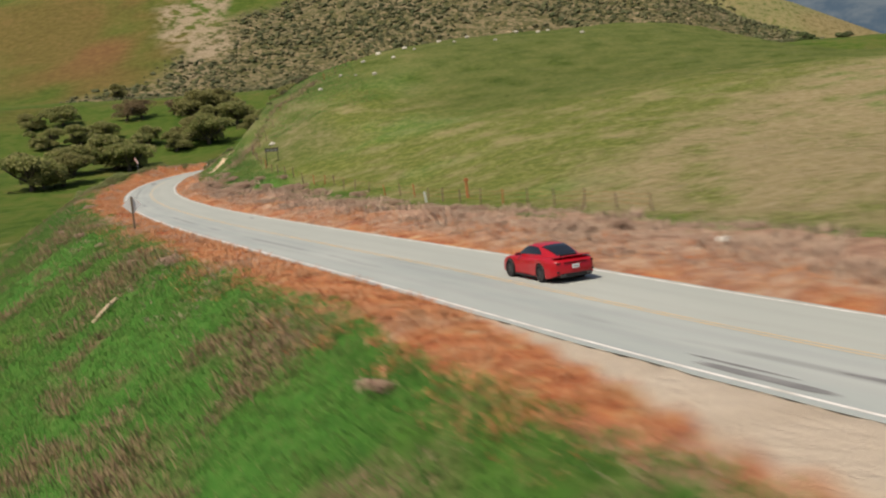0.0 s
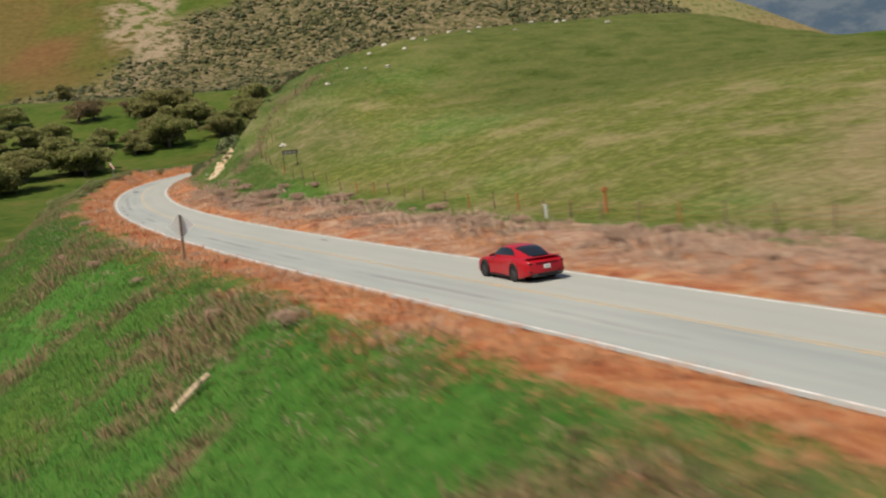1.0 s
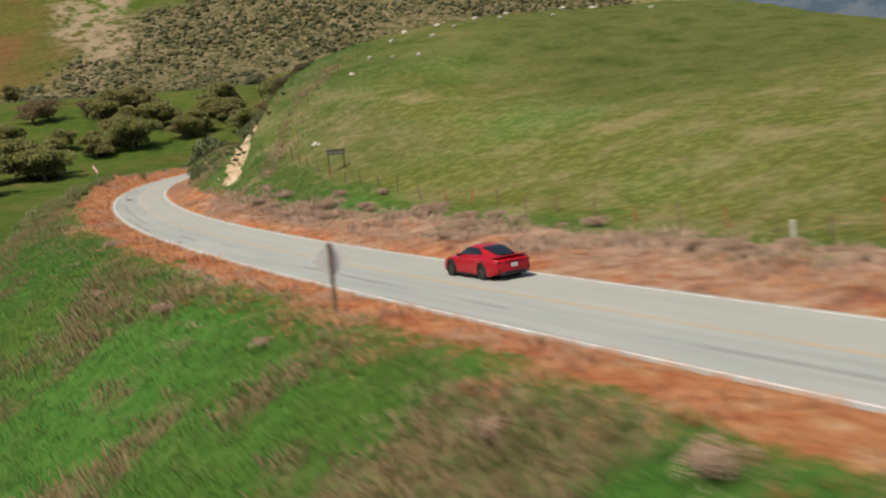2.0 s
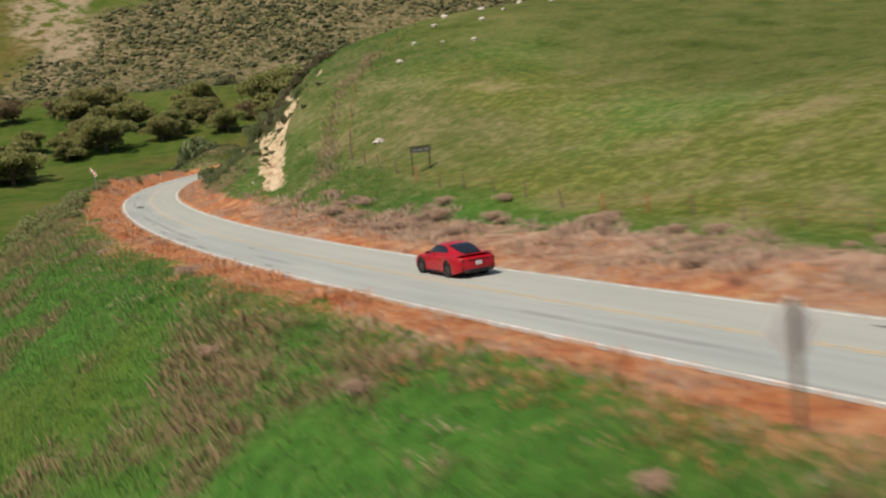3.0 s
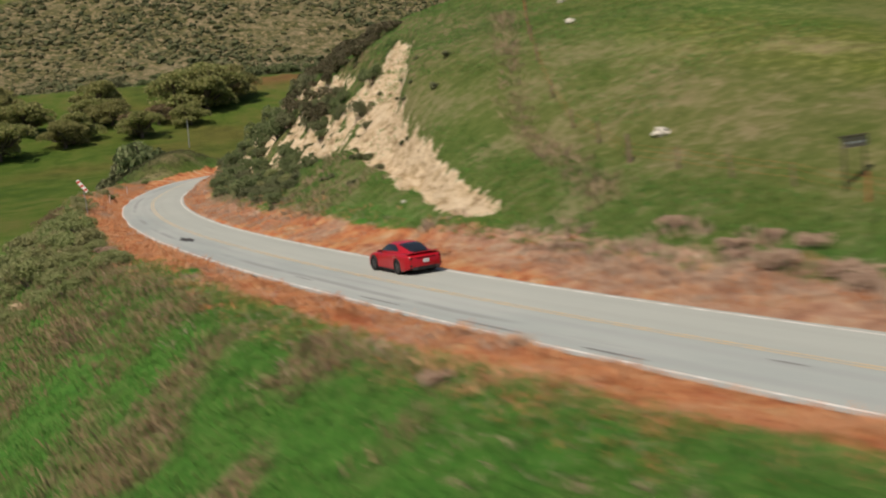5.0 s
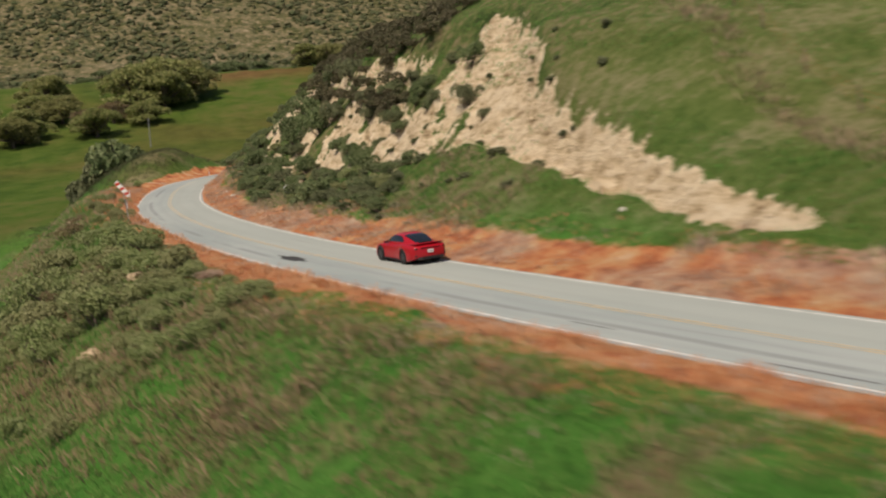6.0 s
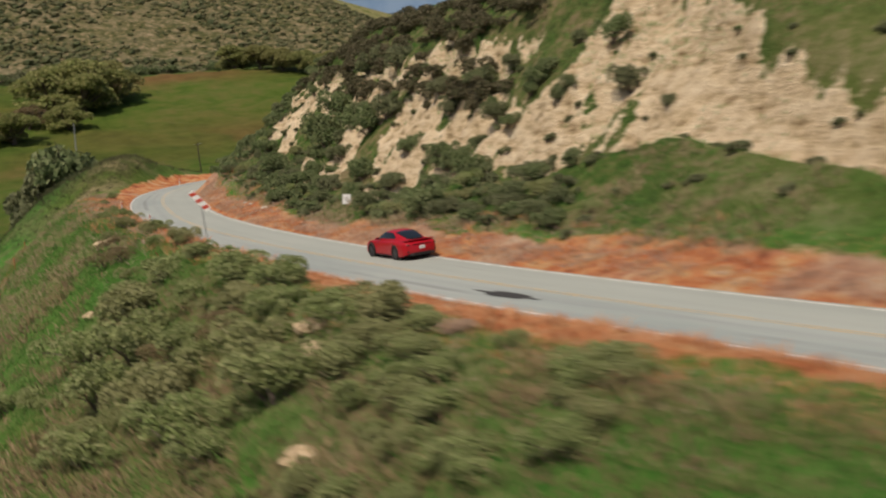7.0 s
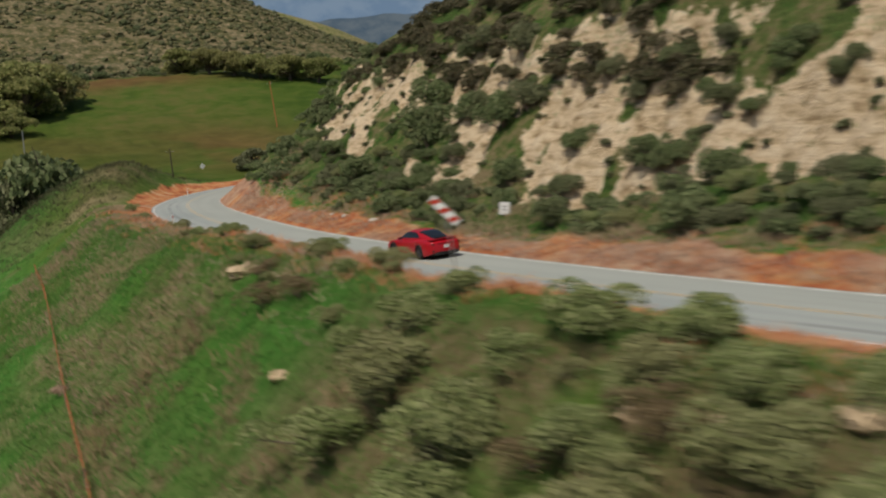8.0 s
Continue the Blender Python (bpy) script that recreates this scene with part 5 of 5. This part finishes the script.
for i, (x, y, r) in enumerate([(-37.4, 191, 0.18), (-45.8, 268, 0.22), (-46.2, 262, 0.28), (-45.6, 271, 0.18), (-43.5, 238, 0.2), (13.2, 53.2, 0.4)]):
    set_rock(x, y, r, PALE_ROCK, "loose pale rock fallen beside the road", "loose rocks by the road", 0.6, i + 40, 0.4)


# dark patches and tar on the road
def road_patch(u, s, long, wide, seed, tar=TAR):
    """An uneven patch lying on the road."""
    n = 26
    t = np.linspace(0, 2 * np.pi, n, endpoint=False)
    r = 1 + 0.22 * waves(np.cos(t) * 3, np.sin(t) * 3, 1.2, seed)
    uu, ss = u + np.cos(t) * long / 2 * r, s + np.sign(np.sin(t)) * np.abs(np.sin(t)) ** 0.6 * wide / 2 * r
    ring = on_road(uu, ss, 0.006 - 0.03 * (ss / 4) ** 2)
    mid = on_road(np.array([u]), np.array([s]), 0.007 - 0.03 * (s / 4) ** 2)
    v = np.concatenate([ring, mid])
    f = np.array([(i, (i + 1) % n, n) for i in range(n)])
    part("tar_patch", mesh_of("tar_patch", v, f, tar, True), None, road, "dark tar patch")


road_patch(float(station(206.6)), -1.45, 2.9, 0.95, 3)
road_patch(float(station(206.9)), -1.45, 4.6, 0.28, 5)
for y, s, a, b in [(30.2, -3.55, 5.0, 0.42), (31.5, -3.1, 4.0, 0.16), (27.6, -1.9, 3.4, 0.26), (25.6, -2.1, 3.2, 0.20), (151, -3.0, 3, 0.18), (158, -2.9, 4.5, 0.16), (167, -2.8, 4, 0.14),
                   (100, 2.9, 1.6, 0.26), (136, -3.0, 1.6, 0.2), (177, -2.3, 2.5, 0.12), (146, -0.9, 1.4, 0.14)]:
    road_patch(float(station(float(y))), s, a, b, y, WORN_TAR)


# ---------------------------------------------------------------- from paces to metres
PACE = 0.88      # everything above is laid out in paces; from here on in metres


def to_metres():
    for me in {o.data for o in scene.objects if o.type == "MESH"}:
        me.transform(Matrix.Scale(PACE, 4))
    for ob in scene.objects:
        if ob.type in ("MESH", "EMPTY"):
            ob.location = ob.location * PACE


to_metres()


# ---------------------------------------------------------------- the car
def car_paint():
    n = Nodes("red_car_paint", roughness=0.35, specular=0.3)
    n.color(n.mix(n.math("MULTIPLY", n.noise(1.2, 3), 0.25), (0.40, 0.006, 0.014), (0.34, 0.005, 0.013)))
    n.bsdf.inputs["Coat Weight"].default_value = 0.35
    n.bsdf.inputs["Coat Roughness"].default_value = 0.06
    return n.mat


def plain(name, colour, roughness=0.5, metallic=0.0, specular=0.4):
    n = Nodes(name, roughness=roughness, metallic=metallic, specular=specular)
    dark = tuple(c * 0.75 for c in colour)
    return n.color(n.mix(n.noise(6.0, 4), dark, colour)).mat


RED = car_paint()
TINTED = plain("tinted_glass", (0.012, 0.016, 0.020), 0.04, 0.0, 0.7)
BLACK_TRIM = plain("black_plastic_trim", (0.014, 0.014, 0.015), 0.55)
RUBBER = plain("tyre_rubber", (0.020, 0.020, 0.020), 0.85)
DARK_ALLOY = plain("dark_alloy", (0.14, 0.14, 0.15), 0.30, 0.85)
CALIPER = plain("brake_disc", (0.22, 0.22, 0.22), 0.4, 0.9)
CHROME = plain("exhaust_steel", (0.16, 0.16, 0.17), 0.35, 1.0)
PLATE = plain("white_plate", (0.90, 0.90, 0.88), 0.45)
LAMP_RED = plain("red_lamp_lens", (0.045, 0.004, 0.004), 0.12, 0.0, 0.6)

HALF_LONG, WHEEL_Y, WHEEL_R = 2.26, (1.26, -1.19), 0.345


def car_curve(y, *pairs):
    """A smooth curve along the car's length through (y, value) pairs."""
    ys, vs = zip(*pairs)
    t = np.interp(y, ys, np.arange(len(ys)))
    i = np.clip(t.astype(int), 0, len(ys) - 2)
    f = t - i
    v = np.array(vs, float)
    m = np.gradient(v)
    h00, h10, h01, h11 = 2 * f**3 - 3 * f**2 + 1, f**3 - 2 * f**2 + f, -2 * f**3 + 3 * f**2, f**3 - f**2
    return h00 * v[i] + h10 * m[i] * 0.8 + h01 * v[i + 1] + h11 * m[i + 1] * 0.8


def car_width(y):
    return car_curve(y, (-2.27, 0.67), (-2.17, 0.81), (-1.95, 0.91), (-1.6, 0.95), (-1.2, 0.96), (-0.7, 0.915), (-0.2, 0.885), (0.5, 0.885), (1.0, 0.905), (1.35, 0.91), (1.75, 0.87), (2.05, 0.78), (2.27, 0.60))


def car_shoulder(y):
    return car_curve(y, (-2.27, 0.78), (-2.1, 0.86), (-1.7, 0.905), (-1.2, 0.92), (-0.6, 0.88), (0.0, 0.86), (0.6, 0.85), (1.05, 0.85), (1.35, 0.83), (1.75, 0.74), (2.05, 0.62), (2.27, 0.46))


def car_deck(y):
    return car_curve(y, (-2.27, 0.80), (-2.1, 0.90), (-1.7, 0.955), (-1.2, 0.97), (-0.6, 0.93), (0.0, 0.90), (0.6, 0.90), (1.05, 0.89), (1.35, 0.83), (1.75, 0.73), (2.05, 0.62), (2.27, 0.47))


def rounded_line(points):
    """The points with a smooth curve drawn through them."""
    p = np.array(points, float)
    e = np.vstack([p[0], p, p[-1]])
    out = []
    for a, b, c, d in zip(e, e[1:], e[2:], e[3:]):
        for t in (0.0, 0.5):
            out.append(tuple(0.5 * (2 * b + (c - a) * t + (2 * a - 5 * b + 4 * c - d) * t * t + (3 * b - a - 3 * c + d) * t ** 3)))
    return out + [tuple(p[-1])]


def body_shell():
    ys = np.unique(np.concatenate([np.linspace(-2.27, 2.27, 92), [w + s for w in WHEEL_Y for s in (-0.395, -0.38, 0.38, 0.395)]]))
    w, sh, dk = car_width(ys), car_shoulder(ys), car_deck(ys)
    low = np.interp(ys, (-2.27, -2.0, -1.7, 1.6, 2.1, 2.27), (0.34, 0.24, 0.17, 0.17, 0.20, 0.24))
    arch = low.copy()
    for wy in WHEEL_Y:
        r = 0.392
        inside = np.abs(ys - wy) < r
        arch = np.where(inside, np.maximum(arch, WHEEL_R + np.sqrt(np.clip(r * r - (ys - wy) ** 2, 0, None))), arch)
    rows = []
    for i in range(len(ys)):
        a, b = arch[i], sh[i]
        span = b - a
        side = [(0.62 * w[i], low[i]), (0.90 * w[i], low[i] if a == low[i] else a - 0.012), (0.985 * w[i], a), (1.0 * w[i], a + 0.22 * span), (1.0 * w[i], a + 0.5 * span), (0.985 * w[i], a + 0.78 * span),
                (0.955 * w[i], a + 0.92 * span), (0.895 * w[i], b - 0.004), (0.78 * w[i], b + 0.35 * (dk[i] - b) + 0.005), (0.5 * w[i], dk[i]), (0.22 * w[i], dk[i] + 0.012)]
        side = rounded_line(side)
        half = [(x, ys[i], z) for x, z in side]
        rows.append([(-x, y, z) for x, y, z in half] + [(0, ys[i], dk[i] + 0.015)] + [(x, y, z) for x, y, z in half[::-1]])
    v = np.array(rows)
    m = v.shape[1]
    n = len(ys)
    i, j = np.meshgrid(np.arange(n - 1), np.arange(m - 1), indexing="ij")
    q = (i * m + j).ravel()
    faces = [tuple(f) for f in np.stack([q, q + 1, q + m + 1, q + m], 1)]
    bm = bmesh.new()
    vs = [bm.verts.new(p) for p in v.reshape(-1, 3)]
    for f in faces:
        bm.faces.new([vs[k] for k in f])
    bm.faces.new([vs[k] for k in range(m)])
    bm.faces.new([vs[(n - 1) * m + k] for k in range(m)][::-1])
    bm.faces.ensure_lookup_table()
    return bm


def cabin_at(y, v):
    """The greenhouse: v runs from its foot (0) over the side (0.6) to the roof's middle (1)."""
    roof = car_curve(y, (-2.0, 0.945), (-1.75, 0.985), (-1.35, 1.135), (-0.95, 1.272), (-0.5, 1.345), (-0.1, 1.362), (0.25, 1.325), (0.65, 1.155), (1.02, 0.935), (1.12, 0.885))
    foot_w = car_curve(y, (-2.0, 0.52), (-1.6, 0.62), (-1.1, 0.71), (-0.5, 0.765), (0.0, 0.78), (0.5, 0.77), (0.9, 0.72), (1.12, 0.64))
    top_w = car_curve(y, (-2.0, 0.42), (-1.6, 0.45), (-1.1, 0.50), (-0.5, 0.545), (0.0, 0.555), (0.5, 0.54), (0.9, 0.56), (1.12, 0.56))
    foot_z = car_deck(y) - 0.03
    side = np.clip(v / 0.6, 0, 1)
    lid = np.clip((v - 0.6) / 0.4, 0, 1)
    shoulder_z = foot_z + (roof - foot_z) * 0.82
    x = foot_w + (top_w - foot_w) * side ** 1.15
    z = foot_z + (shoulder_z - foot_z) * np.sin(side * np.pi / 2) ** 0.9
    x = np.where(v > 0.6, top_w * np.cos(lid * np.pi / 2) ** 0.8, x)
    z = np.where(v > 0.6, shoulder_z + (roof - shoulder_z) * np.sin(lid * np.pi / 2), z)
    return x, z


def cabin_patch(y0, y1, v0, v1, side, proud, ny=16, nv=8, trim=None):
    """A piece of the greenhouse's skin, set proud by a little."""
    bm = bmesh.new()
    grid = []
    for a in np.linspace(0, 1, ny):
        row = []
        for b in np.linspace(0, 1, nv):
            lo, hi = v0, v1
            ya, yb = (y0, y1) if trim is None else trim(b)
            y = ya + (yb - ya) * a
            vv = lo + (hi - lo) * b
            x, z = cabin_at(np.array([y]), np.array([vv]))
            n = np.array([x[0], 0.0, (z[0] - 0.75) * 0.9])
            n /= np.linalg.norm(n) + 1e-9
            row.append(bm.verts.new((side * (x[0] + n[0] * proud), y, z[0] + n[2] * proud)))
        grid.append(row)
    for r0, r1 in zip(grid, grid[1:]):
        for a, b, c, d in zip(r0, r0[1:], r1[1:], r1):
            bm.faces.new((a, b, c, d))
    return bm


def whole_window(y0, y1, v0, proud, trim=None):
    """A screen that runs over the middle from side to side."""
    bm = bmesh.new()
    grid = []
    for a in np.linspace(0, 1, 14):
        y = y0 + (y1 - y0) * a
        row = []
        for b in np.linspace(-1, 1, 17):
            edge = v0 + (0 if trim is None else trim(a))
            vv = 1 - abs(b) * (1 - edge)
            x, z = cabin_at(np.array([y]), np.array([vv]))
            row.append(bm.verts.new((math.copysign(x[0], b) if abs(b) > 1e-6 else 0.0, y, z[0] + proud)))
        grid.append(row)
    for r0, r1 in zip(grid, grid[1:]):
        for a, b, c, d in zip(r0, r0[1:], r1[1:], r1):
            bm.faces.new((a, b, c, d))
    return bm


def wheel_parts(car, x, y, side):
    wheel = new("wheel")
    wheel.parent = car
    wheel.empty_display_size = 0.1
    tagged(wheel, "dark alloy wheel with a low black tyre")
    prof = [(0.245, -0.13), (0.30, -0.145), (0.332, -0.135), (0.345, -0.10), (0.345, 0.10), (0.332, 0.135), (0.30, 0.145), (0.245, 0.13)]
    k = 36
    v = [(w, math.cos(2 * math.pi * i / k) * r, math.sin(2 * math.pi * i / k) * r) for i in range(k) for r, w in prof]
    f = [(i * 8 + j, i * 8 + (j + 1) % 8, ((i + 1) % k) * 8 + (j + 1) % 8, ((i + 1) % k) * 8 + j) for i in range(k) for j in range(8)]
    part("tyre", mesh_of("tyre", v, f, RUBBER, True), None, wheel)
    bm = bmesh.new()
    rod(bm, (-0.10, 0, 0), (0.06 * side, 0, 0), 0.245, None, 28)
    part("rim", bm, BLACK_TRIM, wheel)
    bm = bmesh.new()
    rod(bm, (0.07 * side, 0, 0), (0.085 * side, 0, 0), 0.17, None, 24)
    part("brake_disc", bm, CALIPER, wheel)
    bm = bmesh.new()
    for i in range(10):
        a = 2 * math.pi * i / 10
        made = len(bm.verts)
        box(bm, 0.10 * side - 0.012, 0.10 * side + 0.012, 0.03, 0.250, -0.018, 0.018)
        bm.verts.ensure_lookup_table()
        bmesh.ops.transform(bm, verts=bm.verts[made:], matrix=Matrix.Rotation(a, 4, "X"))
    rod(bm, (0.085 * side, 0, 0), (0.125 * side, 0, 0), 0.055, 0.045, 14)
    part("spoke_star", bm, DARK_ALLOY, wheel)
    return wheel, (x, y, WHEEL_R)


def build_car():
    car = thing("sports_car", pose(0, 0, 0), "glossy red rear-engined sports coupe driving along the road", "car")
    part("body", body_shell(), RED, car, "glossy red body", True)
    part("roof", whole_window(-2.0, 1.12, 0.0, -0.004), RED, car, "red roof and pillars", True)
    part("rear_window", whole_window(-1.70, -0.74, 0.63, 0.006, lambda a: 0.03 * (1 - a)), TINTED, car, "dark tinted rear window", True)
    part("windscreen", whole_window(0.42, 1.0, 0.64, 0.006), TINTED, car, "dark tinted windscreen", True)
    for side in (-1, 1):
        part("side_window", cabin_patch(-0.9, 0.6, 0.10, 0.53, side, 0.008, 22, 8, lambda b: (-0.98 + 0.42 * b ** 1.6, 0.82 - 0.44 * b)), TINTED, car, "dark tinted side window", True)
        bm = bmesh.new()
        box(bm, side * 0.90 - 0.13, side * 0.90 + 0.13, 0.50, 0.60, 0.90, 1.02, None, 0.03)
        mirror = part("mirror", bm, RED, car, "", True)
        bm = bmesh.new()
        box(bm, side * 0.90 - 0.11, side * 0.90 + 0.11, 0.492, 0.4985, 0.915, 1.005)
        part("mirror_glass", bm, CHROME, mirror)
        bm = bmesh.new()
        box(bm, side * 0.888 - 0.012, side * 0.888 + 0.012, -0.42, -0.24, 0.735, 0.760, None, 0.005)
        part("door_handle", bm, RED, car)
        bm = bmesh.new()
        box(bm, side * 0.895 - 0.03, side * 0.895 + 0.025, -0.78, 0.85, 0.155, 0.225, None, 0.01)
        part("sill", bm, BLACK_TRIM, car, "black sill")
        bm = bmesh.new()
        box(bm, side * 0.65 - 0.13, side * 0.65 + 0.13, -2.262, -2.05, 0.40, 0.47, None, 0.012)
        part("rear_vent", bm, BLACK_TRIM, car, "black bumper vent")
        bm = bmesh.new()
        box(bm, side * 0.58 - 0.20, side * 0.58 + 0.20, -2.268, -2.05, 0.735, 0.785, None, 0.012)
        part("tail_lamp", bm, LAMP_RED, car, "slim dark red tail lamp")
        for x0 in (0.50, 0.62):
            bm = bmesh.new()
            rod(bm, (side * x0, -2.12, 0.30), (side * x0, -2.31, 0.30), 0.048, 0.052, 16)
            part("exhaust_tip", bm, CHROME, car)
        bm = bmesh.new()
        rod(bm, (side * 0.60, 1.90, 0.60), (side * 0.60, 2.07, 0.545), 0.115, 0.10, 18)
        part("headlight", bm, CHROME, car)
        for wy in WHEEL_Y:
            bm = bmesh.new()
            rod(bm, (side * 0.60, wy, WHEEL_R), (side * 0.885, wy, WHEEL_R), 0.385, None, 28)
            part("wheel_housing", bm, BLACK_TRIM, car)
    bm = bmesh.new()
    box(bm, -0.5, 0.5, -2.283, -2.2, 0.745, 0.778, None, 0.004)
    part("light_bar", bm, LAMP_RED, car, "thin red light bar")
    bm = bmesh.new()
    box(bm, -0.68, 0.68, -2.272, -1.95, 0.215, 0.395, None, 0.03)
    part("diffuser", bm, BLACK_TRIM, car, "black rear diffuser")
    bm = bmesh.new()
    box(bm, -0.15, 0.15, -2.292, -2.275, 0.535, 0.685, None, 0.004)
    plate = part("number_plate", bm, PLATE, car, "white number plate")
    bm = bmesh.new()
    box(bm, -0.10, 0.10, -2.297, -2.293, 0.598, 0.622)
    part("plate_bar", bm, CALIPER, plate)
    # the wing: a swept blade on two feet
    bm = bmesh.new()
    ring = []
    for x in np.linspace(-0.78, 0.78, 15):
        back = -2.20 + 0.09 * (abs(x) / 0.78) ** 2
        ring.append([bm.verts.new(p) for p in ((x, back + 0.30, 0.970), (x, back + 0.02, 1.005 - 0.02 * (abs(x) / 0.78) ** 3), (x, back, 0.975 - 0.02 * (abs(x) / 0.78) ** 3), (x, back + 0.29, 0.935))])
    for a, b in zip(ring, ring[1:]):
        for k in range(4):
            bm.faces.new((a[k], a[(k + 1) % 4], b[(k + 1) % 4], b[k]))
    bm.faces.new(ring[0])
    bm.faces.new(ring[-1][::-1])
    wing = part("rear_wing", bm, RED, car, "red rear wing")
    for side in (-1, 1):
        bm = bmesh.new()
        box(bm, side * 0.42 - 0.03, side * 0.42 + 0.03, -2.05, -1.92, 0.88, 0.965)
        part("wing_foot", bm, BLACK_TRIM, wing)
    bm = bmesh.new()
    for k in range(5):
        box(bm, -0.34, 0.34, -1.92 + k * 0.045, -1.90 + k * 0.045, 0.955 + k * 0.007, 0.985 + k * 0.007)
    part("engine_grille", bm, BLACK_TRIM, car, "slatted black engine grille")
    wheels = [wheel_parts(car, side * 0.81, wy, side) for side in (-1, 1) for wy in WHEEL_Y]
    return car, wheels


sports_car, car_wheels = build_car()

# seconds, station along the road, distance to the right of its middle
DRIVE = [(0.0, 137.0, 1.74), (0.5, 150.8, 1.62), (1.0, 164.8, 2.02), (1.5, 179.3, 2.36), (3.0, 217.3, 1.76), (3.5, 231.2, 2.08), (4.0, 244.5, 2.38),
         (5.5, 283.7, 2.25), (6.0, 296.0, 2.40), (6.5, 308.5, 2.42), (7.0, 320.2, 2.46), (7.5, 331.8, 1.98), (8.0, 342.1, 1.52)]


def gliding(t, times, values):
    """A smooth run through values given at times."""
    slope = np.gradient(values, times)
    i = int(np.clip(np.searchsorted(times, t) - 1, 0, len(times) - 2))
    h = times[i + 1] - times[i]
    f = (t - times[i]) / h
    return (2 * f**3 - 3 * f**2 + 1) * values[i] + (f**3 - 2 * f**2 + f) * h * slope[i] + (3 * f**2 - 2 * f**3) * values[i + 1] + (f**3 - f**2) * h * slope[i + 1]


def motions():
    """The car along its lane, and its wheels turning."""
    times, us, ss = (np.array(c) for c in zip(*DRIVE))
    rows = []
    for t in np.arange(0, 8.01, 0.25):
        a, b = (on_road(np.array([gliding(t + dt, times, us)]), np.array([gliding(t + dt, times, ss)]))[0] for dt in (0.0, 0.04))
        way = b - a
        z = PACE * -0.03 * (float(gliding(t, times, ss)) / 4) ** 2 + 0.004
        a = a * PACE
        rows.append((float(t), pose(a[0], a[1], z, 0, 0, math.degrees(math.atan2(-way[0], way[1])))))
    walk(sports_car, rows)
    for wheel, place in car_wheels:
        walk(wheel, [(k / FPS, pose(*place, -80.0 * k, 0, 0)) for k in range(8 * FPS + 1)])


motions()
